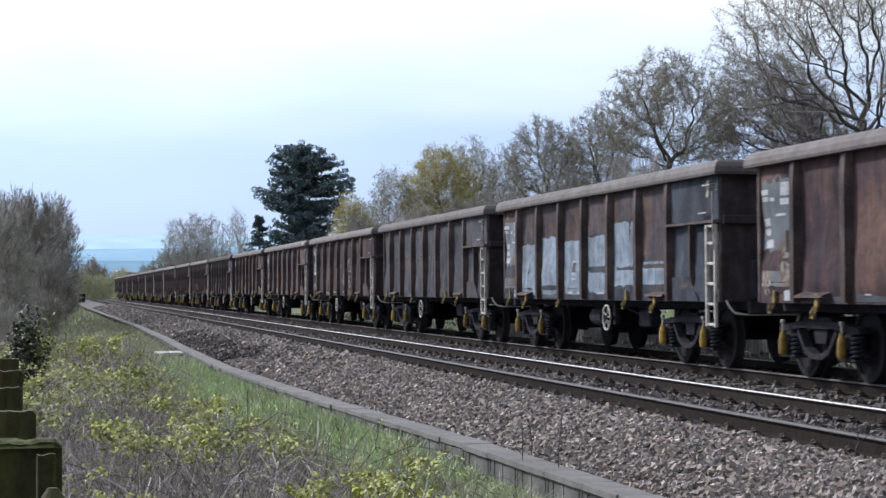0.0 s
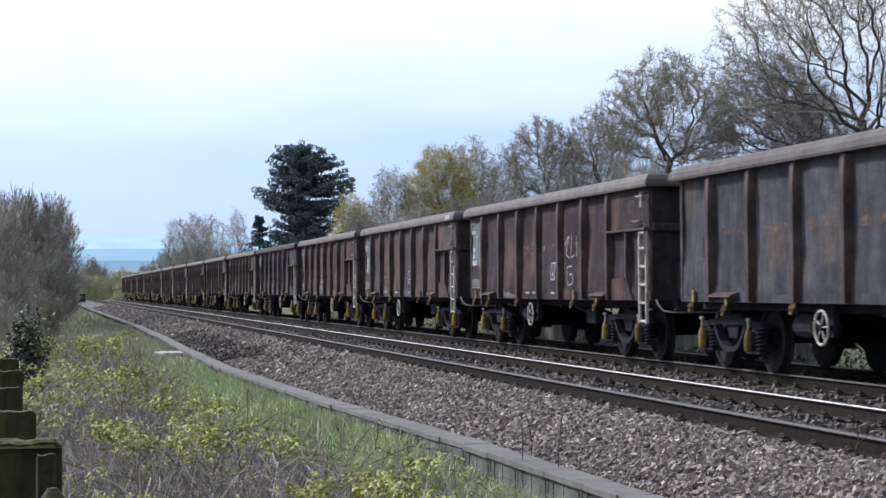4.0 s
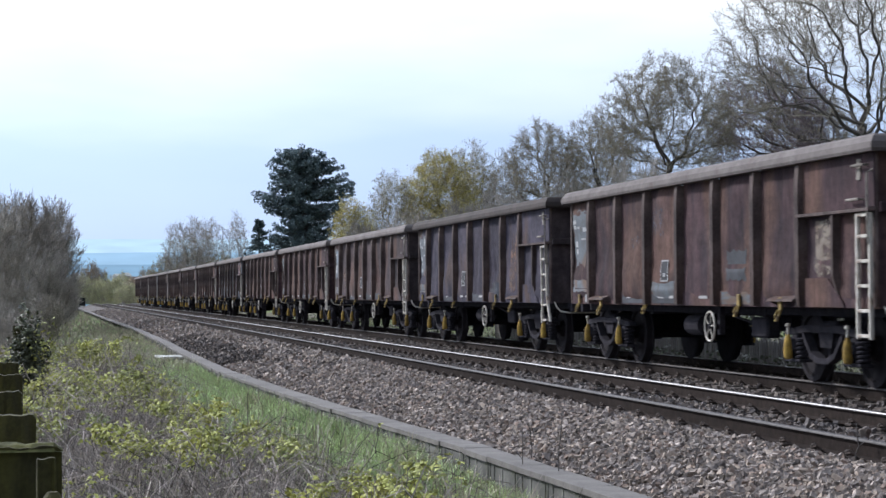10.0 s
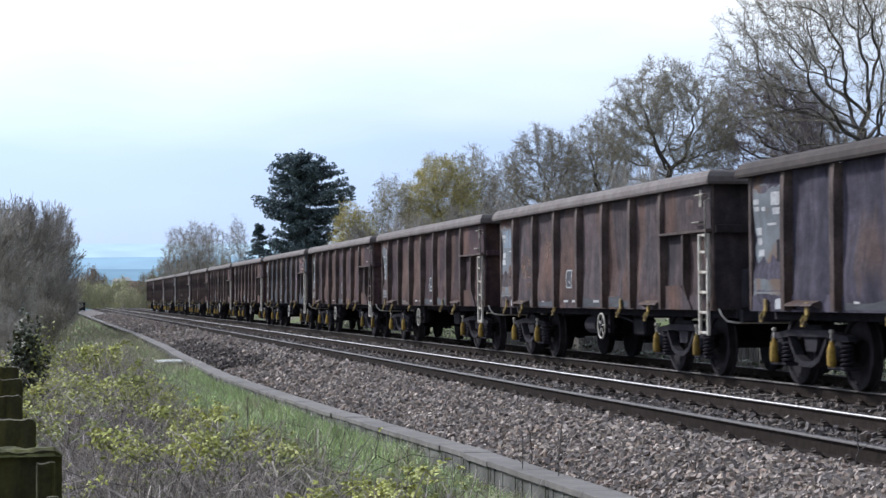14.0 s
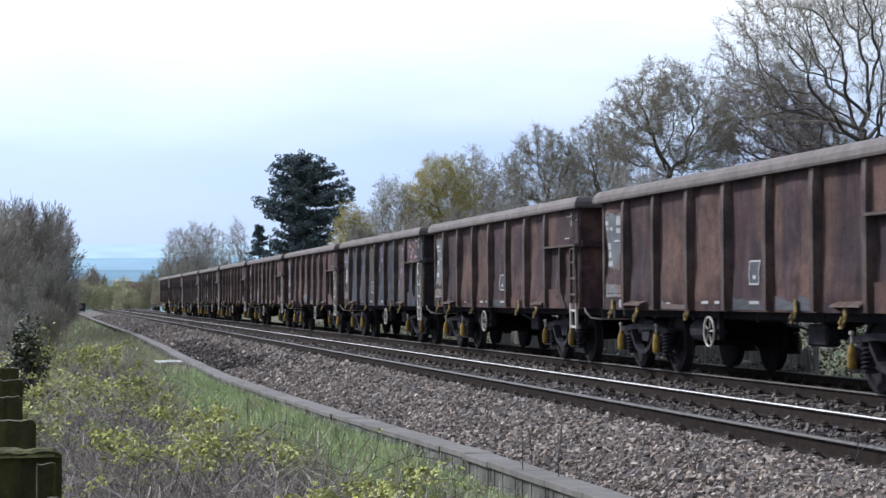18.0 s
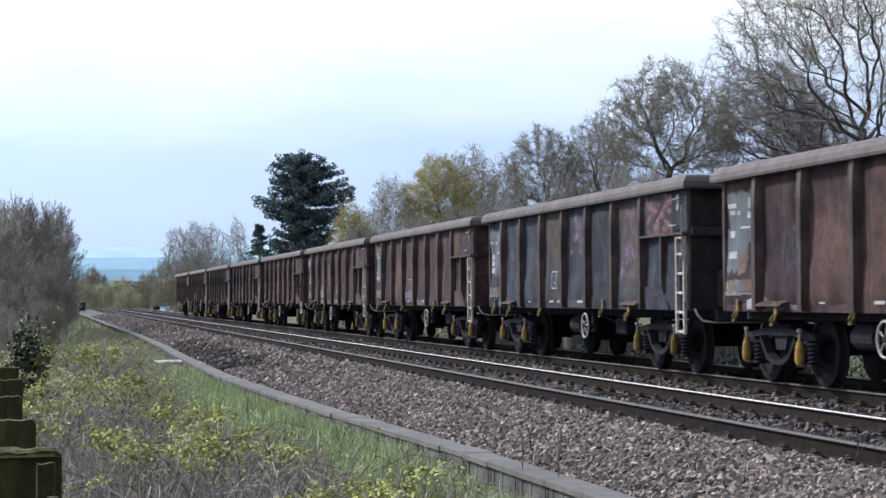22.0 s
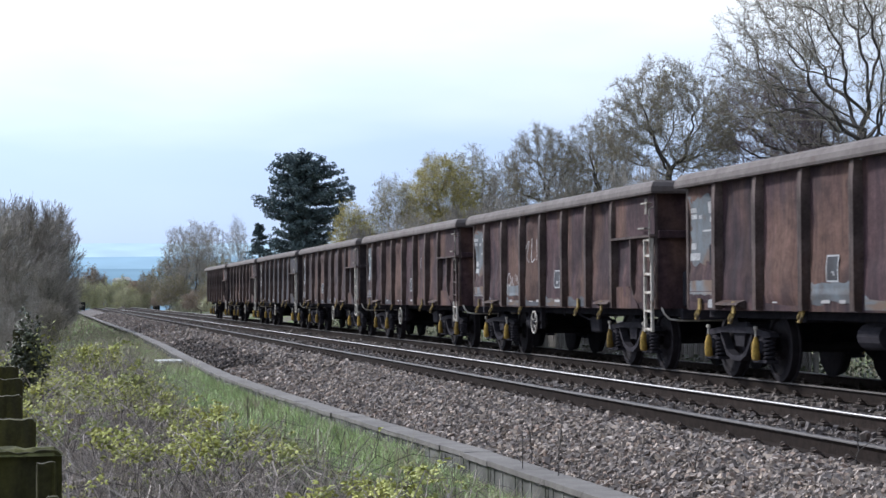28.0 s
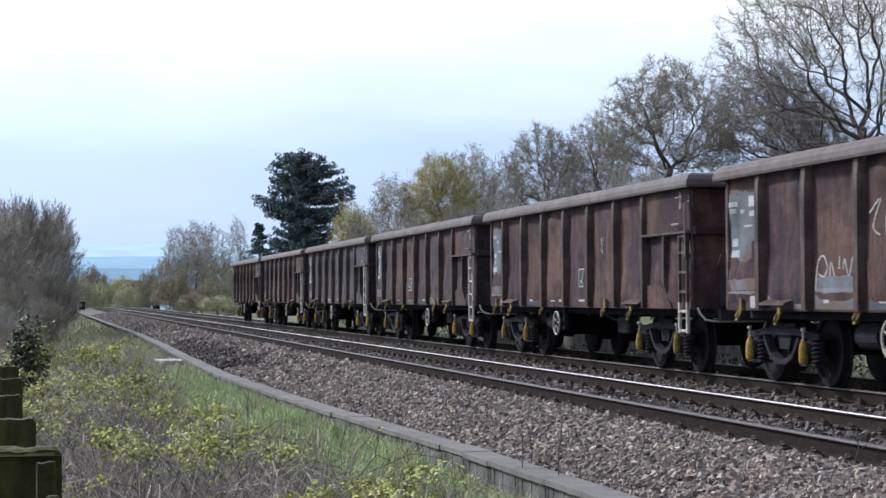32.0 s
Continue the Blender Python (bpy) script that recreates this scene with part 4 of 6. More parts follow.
B = bay_mid
TRAIN = [
    ("brown", "brown weathered box wagon at the tail of the train", [], 1, "rusty", 5.0),
    ("brown", "brown rusty bogie box wagon with a white handbrake wheel", [], 1, "cream", 7.0),
    ("grey", "dark grey-brown steel bogie box wagon, streaked", [], 1, "cream", 5.0),
    ("brown", "brown weathered bogie box wagon with rust streaks", [], 1, "cream", 7.0),
    ("maroon", "maroon-brown box wagon with white letters and rust streaks", [("zigzag", 8.1, 1.75, 0.5, 0.6, M_CHALK), ("end zigzag", -1.05, 1.2, 1.1, 0.9, M_MAUVE)], 1, "rusty", 5.0),
    ("maroon", "maroon box wagon with white sprayed graffiti on two bays", [("loops", 3.1, 1.2, 0.85, 0.66, M_CHALK), ("scrawl", 4.65, 1.2, 1.0, 0.78, M_CHALK), ("patch", B(2), 1.27, 1.2, 0.2, M_PLATE)], 1, "cream", 5.0),
    ("maroon", "dull maroon box wagon with a framed data panel", [("patch", B(3), 1.16, 1.3, 0.28, M_PLATE)], 1, "cream", 7.0),
    ("slate", "slate-grey box wagon with mauve graffiti and orange scuffs", [("patch", B(1), 1.95, 0.7, 0.14, M_BARE), ("patch", B(4), 1.95, 0.9, 0.12, M_BARE), ("patch", B(4), 2.35, 0.7, 0.5, M_MAUVE), ("patch", B(6), 2.05, 0.95, 1.2, M_MAUVE), ("proud", 11.35, 2.38, 1.2, 0.62, M_PINK), ("patch", B(7) - 0.4, 1.15, 0.6, 0.28, M_BARE)], 1, "cream", 7.0),
    ("maroon", "reddish-brown rusty box wagon with a half-white ladder", [("patch", 0.35, 1.26, 0.5, 0.2, M_BUFF), ("patch", 0.5, 1.75, 0.8, 0.6, M_PLATE), ("zigzag", 2.2, 1.2, 0.6, 1.3, M_TEAL), ("loops", 6.3, 1.75, 0.45, 0.6, M_TEAL)], 1, "rusty", 5.0),
    ("maroon", "maroon box wagon with faded pale lettering in the end bay", [], 1, "cream", 5.0),
    ("brown", "brown box wagon with worn patches and a cream ladder", [("patch", B(1), 1.6, 0.8, 0.7, M_BARE), ("patch", B(2), 2.0, 0.5, 0.3, M_BARE), ("patch", 0.6, 2.3, 0.7, 0.34, M_BLUE), ("patch", 0.9, 1.62, 0.45, 0.3, M_BARE)], 1, "cream", 7.0),
    ("plum", "dark plum-grey box wagon with a bent ladder", [("patch", B(6), 1.75, 0.5, 1.1, M_BARE), ("patch", B(5), 1.2, 0.9, 0.3, M_SIDE["slate"])], 1, "bent", 7.0),
    ("maroon", "reddish box wagon with a pale plate beside its ladder", [("patch", 11.15, 1.68, 0.5, 0.66, M_BUFF), ("zigzag", 3.6, 1.7, 0.5, 0.5, M_TEAL), ("zigzag", 4.7, 1.9, 0.6, 0.8, M_TEAL), ("patch", 8.2, 1.5, 0.7, 0.4, M_PLATE_DARK), ("patch", B(3), 1.14, 1.3, 0.3, M_PLATE)], 1, "cream", 7.0),
    ("brown", "rust-brown box wagon with green-yellow stained lower bays", [("patch", B(2), 1.42, 1.2, 0.36, M_OCHRE), ("loops", 3.2, 1.02, 0.6, 0.28, M_CHALK), ("lip", 12.2, 2.77, 0.5, 0.09, M_WHITE)], 1, "cream", 5.0),
    ("dark", "dark maroon box wagon with white and red sprayed marks", [("patch", B(3), 1.9, 1.1, 0.14, M_BARE), ("patch", B(4), 1.9, 1.1, 0.14, M_BARE), ("scrawl", 7.75, 1.15, 0.9, 0.7, M_CHALK), ("loops", 3.1, 1.0, 0.6, 0.32, M_BLUE), ("zigzag", 7.8, 1.55, 0.9, 0.9, M_PINK)], 1, "cream", 5.0),
    ("grey", "grey-brown box wagon with orange scuffs along its bays", [("patch", B(i), 1.9, 0.9, 0.12, M_BARE) for i in (1, 2, 3, 4)], 0, "cream", 5.0),
    ("slate", "dark box wagon with pale blue-grey repainted panels", [("patch", B(i), (lo + hi) / 2, 1.34, hi - lo, M_BLUE) for i, lo, hi in ((1, 0.97, 1.98), (2, 0.97, 2.08), (3, 0.97, 1.98), (4, 1.06, 2.02), (5, 1.18, 2.19), (6, 1.20, 1.55))] + [("patch", B(i), (lo + 2.69) / 2, 1.34, 2.69 - lo, M_SIDE["brown"]) for i, lo in ((0, 2.45), (1, 2.0), (2, 2.1), (3, 2.0), (4, 2.04), (5, 2.21), (6, 1.57))] + [("patch", B(7) - 0.35, 1.12, 0.7, 0.26, M_BARE)], 1, "cream", 7.0),
    ("maroon", "reddish-brown box wagon with buff patches in its end bay", [("patch", 1.05, 1.42, 0.45, 0.42, M_BUFF), ("patch", 0.3, 1.2, 0.4, 0.3, M_BUFF), ("zigzag", 3.3, 1.2, 0.7, 0.6, M_CHALK)], 1, "cream", 7.0),
]


def tail_y(t):
    """Where the far end of the last wagon is at t seconds: the train comes on and slows."""
    return ((-1.27380554e-05 * t + 1.24228055e-03) * t + 6.66208560e-03) * t * t - 6.28862501 * t + 261.7095


WAGONS = [wagon(k, *spec) for k, spec in enumerate(TRAIN)]
for bm_left in [v for v in WM.values() if isinstance(v, bmesh.types.BMesh)]:
    bm_left.free()


def motions():
    for k, (w, sets) in enumerate(WAGONS):
        walk(w, [(t, pose(FAR_TRACK, tail_y(t) - k * PITCH, 0)) for t in range(33)])
        for ws in sets:
            at = ws.matrix_basis.translation.copy()
            walk(ws, [(i / 10, pose(*at, (tail_y(0) - tail_y(i / 10)) / 0.456 * 57.29578)) for i in range(321)])


# ---- trees ----
class Limbs:
    """Collects tapered tubes and leaf quads for one plant."""

    def __init__(self, seed):
        self.rng = random.Random(seed)
        self.v, self.f, self.lv, self.lf = {0: [], 1: []}, {0: [], 1: []}, [], []

    def tube(self, pts, radii, sides, which):
        v, f = self.v[which], self.f[which]
        k = len(v)
        d = (pts[-1] - pts[0]).normalized()
        u = d.cross(Vector((0.37, 0.61, 0.35))).normalized()
        w = d.cross(u)
        ring = [(math.cos(2 * math.pi * i / sides), math.sin(2 * math.pi * i / sides)) for i in range(sides)]
        for p, r in zip(pts, radii):
            for c, s in ring:
                v.append((p.x + r * (c * u.x + s * w.x), p.y + r * (c * u.y + s * w.y), p.z + r * (c * u.z + s * w.z)))
        for j in range(len(pts) - 1):
            for i in range(sides):
                a, b = k + j * sides + i, k + j * sides + (i + 1) % sides
                f.append((a, b, b + sides, a + sides))

    def leaf(self, p, size):
        r = self.rng
        a, b = Vector((r.gauss(0, 1), r.gauss(0, 1), r.gauss(0, 1))).normalized() * size, Vector((r.gauss(0, 1), r.gauss(0, 1), r.gauss(0, 1))).normalized() * size * 0.7
        k = len(self.lv)
        self.lv += [p - a, p + b, p + a, p - b]
        self.lf.append((k, k + 1, k + 2, k + 3))

    def grow(self, p, d, length, r, level, plan):
        rng = self.rng
        segs = plan["segs"][level]
        ball = plan.get("ball")
        if ball and level >= 2 and (p.x * p.x + p.y * p.y) / ball[1] ** 2 + ((p.z - ball[0]) / ball[2]) ** 2 > 0.85:
            length *= 0.42
        pts, radii = [p], [r]
        q, e = p.copy(), d.copy()
        wig, up = plan["wiggle"][level], plan["up"][level]
        for i in range(segs):
            if ball and level and plan.get("out"):
                e = e + (q - Vector((0, 0, ball[0] * 0.55))).normalized() * plan["out"]
            e = (e + Vector((rng.gauss(0, wig), rng.gauss(0, wig), rng.gauss(0, wig) + up))).normalized()
            q = q + e * (length / segs)
            pts.append(q)
            if ball and level and i < segs - 1:
                if (q.x * q.x + q.y * q.y) / ball[1] ** 2 + ((q.z - ball[0]) / ball[2]) ** 2 > rng.uniform(0.85, 1.1):
                    radii.append(max(plan["min_r"], r * 0.3))
                    segs = i + 1
                    break
            radii.append(max(plan["min_r"], r * (1 - 0.8 * (i + 1) / segs)) if level else r * (1 - 0.55 * (i + 1) / segs))
        last = level == len(plan["kids"])
        self.tube(pts, radii, 8 if level == 0 else 5 if level == 1 else 3, 0 if level <= 1 else 1)
        if last:
            if rng.random() < plan["leaf_odds"]:
                for _ in range(plan["leaf_n"]):
                    self.leaf(pts[rng.randrange(1, len(pts))] + Vector((rng.gauss(0, 0.06), rng.gauss(0, 0.06), rng.gauss(0, 0.06))), plan["leaf"] * rng.uniform(0.6, 1.4))
            return
        n = plan["kids"][level]
        for i in range(n):
            s = plan["from"][level] + (1 - plan["from"][level]) * (i + rng.random()) / n
            j = min(int(s * segs), segs - 1)
            at = pts[j].lerp(pts[j + 1], s * segs - j)
            along = (pts[j + 1] - pts[j]).normalized()
            side = along.cross(Vector((rng.gauss(0, 1), rng.gauss(0, 1), rng.gauss(0, 1)))).normalized()
            if level == 0:
                side = Vector((math.cos(2.4 * i), math.sin(2.4 * i), 0))
            ang = radians(rng.uniform(*plan["angle"][level]))
            way = along * math.cos(ang) + side * math.sin(ang)
            if plan.get("flat") and level < 1:
                way.z *= plan["flat"]
                way.normalize()
            self.grow(at, way, length * rng.uniform(*plan["short"][level]) * (1 - plan["taper"] * s), radii[j] * plan["thin"], level + 1, plan)

    def meshes(self, bark, twig, leaf):
        out = [mesh_of("trunk", self.v[0], self.f[0], bark)]
        k = len(self.v[1])
        me = mesh_of("crown", self.v[1] + [tuple(p) for p in self.lv], self.f[1] + [tuple(k + i for i in f) for f in self.lf], twig, leaf)
        idx = [0] * len(self.f[1]) + [1] * len(self.lf)
        me.polygons.foreach_set("material_index", idx)
        out.append(me)
        return out


SPRAY = dict(out=0, taper=0.25, min_r=0.0050, leaf=0.042, leaf_n=1, ball=(4.2, 3.6, 5.2), kids=[14, 7, 6, 4], segs=[6, 5, 4, 3, 2], angle=[(12, 38), (15, 40), (15, 40), (15, 45)], up=[0.05, 0.10, 0.08, 0.06, 0.05], wiggle=[0.06, 0.12, 0.14, 0.16, 0.16], short=[(0.6, 0.95), (0.4, 0.65), (0.4, 0.65), (0.4, 0.7)], thin=0.5, leaf_odds=0.2, trunk=0.6, **{"from": [0.06, 0.12, 0.15, 0.15]})


def tree_kind(seed, plan, girth, bark, twig, leaf, lean=(0, 0)):
    """A plant of its kind, brought to 10 m high and 10 m across."""
    t = Limbs(seed)
    t.grow(Vector((0, 0, 0)), Vector((lean[0], lean[1], 1)).normalized(), 10 * plan["trunk"], girth, 0, plan)
    pts = np.array(t.v[1])
    lo, hi = np.percentile(pts, 1.5, axis=0), np.percentile(pts, 99.3, axis=0)
    mid, wide, high = (lo + hi) / 2, max(hi[0] - lo[0], hi[1] - lo[1]), hi[2]
    fx, fz = 10 / wide, 10 / high
    sway = lambda z: min(1.0, max(0.0, z / 3.0))
    fit = lambda p: ((p[0] - mid[0] * sway(p[2])) * fx, (p[1] - mid[1] * sway(p[2])) * fx, p[2] * fz)
    for k in (0, 1):
        t.v[k] = [fit(p) for p in t.v[k]]
    t.lv = [Vector(fit(p)) for p in t.lv]
    return t.meshes(bark, twig, leaf)


def crown_tree(seed, wide, high, off, plan, bark, twig, leaf):
    """A broad-leaved tree whose limbs grow towards free space inside a lumpy crown. off: how far the trunk stands from the crown's middle."""
    rng = np.random.default_rng(seed)
    low = high * plan["low"]
    half = np.array([wide / 2, wide * 0.42, (high - low) / 2])
    heart = np.array([0, 0, (high + low) / 2])
    # lumps of the crown sit round the top and the sides
    lumps = [(heart, half * 0.72)]
    for i in range(plan["lumps"]):
        a, e = 2.4 * i + rng.uniform(0, 0.8), math.asin(min(1.0, -0.35 + 1.35 * (i + rng.random()) / plan["lumps"]))
        d = np.array([math.cos(a) * math.cos(e), math.sin(a) * math.cos(e), math.sin(e)])
        r = rng.uniform(0.24, 0.38)
        lumps.append((heart + d * half * (1.0 - r), half * r))
    pts = []
    while len(pts) < plan["spots"]:
        c, r = lumps[rng.integers(len(lumps))]
        d = rng.normal(size=3)
        p = c + d / np.linalg.norm(d) * rng.random() ** 0.45 * r
        if p[2] > low:
            pts.append(p)
    spots = np.array(pts)
    fork = high * plan["fork"]
    pos = [np.array([off + 0.25 * math.sin(z * 0.9 + seed), 0.2 * math.sin(z * 0.7 + seed), z]) for z in np.arange(0, fork, plan["step"])]
    parent = list(range(-1, len(pos) - 1))
    near = np.full(len(spots), 1e9)
    who = np.zeros(len(spots), int)
    fresh = list(range(len(pos)))
    kids = [0] * len(pos)
    for _ in range(110):
        new_pos = np.array([pos[i] for i in fresh])
        d = np.linalg.norm(spots[:, None] - new_pos[None], axis=2)
        k = d.argmin(1)
        best = d[np.arange(len(spots)), k]
        closer = best < near
        near[closer], who[closer] = best[closer], np.array(fresh)[k[closer]]
        left = near > plan["kill"]
        spots, near, who = spots[left], near[left], who[left]
        if not len(spots):
            break
        fresh = []
        active = near < plan["reach"] if (near < plan["reach"]).any() else near < near.min() + 0.5
        for i in np.unique(who[active]):
            if kids[i] > 2:
                continue
            way = spots[active & (who == i)] - pos[i]
            way = (way / np.linalg.norm(way, axis=1)[:, None]).mean(0)
            way = way / (np.linalg.norm(way) + 1e-6) + rng.normal(size=3) * plan["jitter"] + np.array([0, 0, plan["up"]])
            pos.append(pos[i] + way / np.linalg.norm(way) * plan["step"])
            parent.append(int(i))
            kids.append(0)
            kids[i] += 1
            fresh.append(len(pos) - 1)
        if not fresh:
            break
    n = len(pos)
    area, heavy = np.zeros(n), [-1] * n
    for i in range(n - 1, -1, -1):
        area[i] = max(area[i], plan["tip"] ** plan["pipe"])
        if parent[i] >= 0:
            area[parent[i]] += area[i]
            h = heavy[parent[i]]
            if h < 0 or area[i] > area[h]:
                heavy[parent[i]] = i
    radius = area ** (1 / plan["pipe"])
    t = Limbs(seed)
    smooth = [Vector(p) for p in pos]
    for i in range(1, n):
        if heavy[i] >= 0:
            smooth[i] = Vector(pos[i] * 0.5 + pos[parent[i]] * 0.25 + pos[heavy[i]] * 0.25)
    for i in range(n):
        if parent[i] >= 0 and heavy[parent[i]] == i:
            continue
        chain = ([parent[i]] if parent[i] >= 0 else []) + [i]
        while heavy[chain[-1]] >= 0:
            chain.append(heavy[chain[-1]])
        if len(chain) < 2:
            continue
        rr = [float(radius[j]) for j in chain]
        if parent[i] >= 0:
            rr[0] = rr[1]
        thick = rr[0]
        for a in range(0, len(chain) - 1, 4):
            t.tube([smooth[j] for j in chain[a:a + 5]], rr[a:a + 5], 8 if thick > 0.15 else 5 if thick > 0.05 else 3, 0 if rr[a] > 0.024 else 1)
    # fine twigs stand off the thin branches
    r = t.rng
    for i in range(n):
        if radius[i] > 0.035 or parent[i] < 0:
            continue
        along = (smooth[i] - smooth[parent[i]]).normalized()
        for _ in range(plan["twigs"] + (1 if heavy[i] < 0 else 0)):
            d = (along * 0.8 + Vector((r.gauss(0, 0.75), r.gauss(0, 0.75), r.gauss(0.12, 0.65)))).normalized()
            ln = plan["twig"] * r.uniform(0.5, 1.25)
            a = smooth[i]
            b = a + d * ln * 0.5
            c = b + (d + Vector((r.gauss(0, 0.5), r.gauss(0, 0.5), r.gauss(0, 0.5)))).normalized() * ln * 0.5
            t.tube([a, b, c], [plan["fine"], plan["fine"] * 0.8, plan["fine"] * 0.45], 3, 1)
            side = (d + Vector((r.gauss(0, 0.9), r.gauss(0, 0.9), r.gauss(0, 0.9)))).normalized() * ln * 0.45
            t.tube([b, b + side], [plan["fine"] * 0.7, plan["fine"] * 0.4], 3, 1)
            for _ in range(int(plan["leaves"] + r.random())):
                t.leaf(r.choice((b, c, b + side)) + Vector((r.gauss(0, 0.08), r.gauss(0, 0.08), r.gauss(0, 0.08))), plan["leaf"] * r.uniform(0.6, 1.3))
    return t.meshes(bark, twig, leaf)


def stand_tree(name, meshes, x, y, z, scale, turn, label, category="tree", group=""):
    e = tagged(new(name), label, category, group)
    e.matrix_basis = pose(x, y, z, 0, 0, turn) @ Matrix.Diagonal((*scale, 1))
    for me in meshes:
        name_of = me.name.split(".")[0]
        p = child("rootstock" if category == "bush" and name_of == "trunk" else name_of, me, e)
        if category == "bush":
            tagged(p, kind="stuff")
    return e


def polar(px, dist):
    """A place at that distance, in the direction in which the column px looks."""
    a = radians(11.732) + math.atan((px - 784) / FOCAL)
    return dist * math.sin(a), dist * math.cos(a)


def height_at(px, py, dist):
    """The height at which the sight line through (px, py) stands at that distance."""
    return EYE.z + dist * (511 + (784 - px) * 0.00566 - py) / FOCAL


def planted(name, kind, left, right, top, dist, turn, label, category="tree", group="", depth=None):
    """A plant whose crown spans two columns and reaches up to a row."""
    px = (left + right) / 2
    x, y = polar(px, dist)
    z = ground_z(x, y) - 0.1
    high, wide = height_at(px, top, dist) - z, (right - left) / FOCAL * dist
    return stand_tree(name, kind, x, y, z, (wide / 10, (depth or wide) / 10, high / 10), turn, label, category, group)


SHRUB = tree_kind(34, dict(SPRAY, kids=[26, 9, 6, 4], ball=(3.0, 3.4, 4.2), trunk=0.45, min_r=0.0105, leaf_odds=0.0, angle=[(10, 55), (15, 40), (15, 40), (15, 45)], **{"from": [0.0, 0.1, 0.15, 0.15]}), 0.07, M_BARK, M_TWIG_GREY, M_BUD)

WOOD = "trees behind the railway"
BROAD = dict(low=0.27, lumps=18, spots=3600, step=0.20, reach=1.6, kill=0.36, jitter=0.50, up=0.0, fork=0.55, pipe=2.1, tip=0.0092, twigs=6, twig=0.37, fine=0.0080, leaf=0.027, leaves=1.1)
OPEN = dict(BROAD, low=0.22, twigs=4, lumps=24, spots=4200, step=0.26, kill=0.52, reach=2.4, jitter=0.55, fork=0.40, pipe=2.0, tip=0.0095, twig=0.42, fine=0.0075, leaves=0.10)
LEAFY = dict(BROAD, low=0.08, spots=1700, jitter=0.35, up=0.12, twigs=3, twig=0.5, leaf=0.038, leaves=8)
UPRIGHT = dict(BROAD, low=0.15, spots=1900, step=0.25, kill=0.42, jitter=0.28, up=0.40, fork=0.30, twigs=4, twig=0.75, fine=0.013, leaves=0.2, leaf=0.05)
THICK = dict(BROAD, low=0.0, lumps=26, spots=800, step=0.35, kill=0.75, reach=3.0, up=0.10, fork=0.2, tip=0.012, twigs=4, twig=0.9, fine=0.018, leaf=0.11, leaves=6)
GREEN = crown_tree(40, 10, 10, 0, THICK, M_BARK, M_TWIG_GREY, M_SPRING)
RUSSET = crown_tree(41, 10, 10, 0, THICK, M_BARK, M_TWIG_GREY, M_RUSSET)
FAR_SHRUB = crown_tree(44, 10, 10, 0, dict(THICK, up=0.3, leaves=2.2, fine=0.02), M_BARK, M_TWIG_GREY, M_BUD)
for left, right, top, trunk, dist, plan, seed, twig, leaf, label in (
        (1232, 1830, -130, 1537, 72, OPEN, 3, M_TWIG, M_BUD, "large bare oak with thick twisting limbs"),
        (1236, 1500, 118, 1428, 90, dict(BROAD, twigs=6, leaves=0.1), 15, M_TWIG_PURPLE, M_BUD, "bare oak with dense purplish twigs"),
        (1330, 1560, 185, 1470, 96, dict(BROAD, leaves=0.1), 33, M_TWIG, M_BUD, "low bare oak behind the large one"),
        (1048, 1318, 106, 1180, 84, BROAD, 8, M_TWIG, M_BUD, "round-headed oak just coming into bud"),
        (985, 1130, 222, 1062, 98, BROAD, 21, M_TWIG, M_BUD, "bare oak behind its neighbours"),
        (878, 1050, 236, 968, 94, dict(BROAD, leaves=0.8), 27, M_TWIG, M_BUD, "smaller oak in bud behind the railway")):
    oak = crown_tree(seed, (right - left) / FOCAL * dist, height_at(trunk, top, dist), (trunk - (left + right) / 2) / FOCAL * dist, plan, M_BARK, twig, leaf)
    x, y = polar((left + right) / 2, dist)
    stand_tree("oak_tree", oak, x, y, ground_z(x, y) - 0.1, (1, 1, 1), -11.7, label, "tree", WOOD)
for left, right, top, dist, leafy, seed, leaf, label in (
        (696, 864, 290, 116, 18, 5, M_YOUNG, "yellow-green tree in young leaf"),
        (636, 750, 316, 114, 7, 6, M_BUD, "pale grey-green tree in opening bud"),
        (580, 668, 340, 112, 20, 7, M_YOUNG, "low yellow-green tree beside the pine"),
        (775, 900, 276, 119, 6, 9, M_BUD, "slender grey-green tree with upright twigs")):
    tree = crown_tree(seed, (right - left) / FOCAL * dist, height_at((left + right) / 2, top, dist), 0, dict(LEAFY, leaves=leafy), M_BARK, M_TWIG_GREY, leaf)
    x, y = polar((left + right) / 2, dist)
    stand_tree("willow_tree", tree, x, y, ground_z(x, y) - 0.1, (1, 1, 1), -11.7, label, "tree", WOOD)
for left, right, top, dist, seed, twig in ((850, 945, 304, 116, 61, M_TWIG), (284, 350, 368, 185, 62, M_TWIG_GREY), (318, 380, 362, 188, 66, M_TWIG_GREY), (350, 404, 372, 190, 63, M_TWIG_GREY), (396, 442, 374, 185, 64, M_TWIG_GREY)):
    tree = crown_tree(seed, (right - left) / FOCAL * dist, height_at((left + right) / 2, top, dist), 0, UPRIGHT, M_BARK, twig, M_BUD)
    x, y = polar((left + right) / 2, dist)
    stand_tree("ash_tree", tree, x, y, ground_z(x, y) - 0.1, (1, 1, 1), -11.7, "bare tree with fine upright grey twigs", "tree", WOOD)
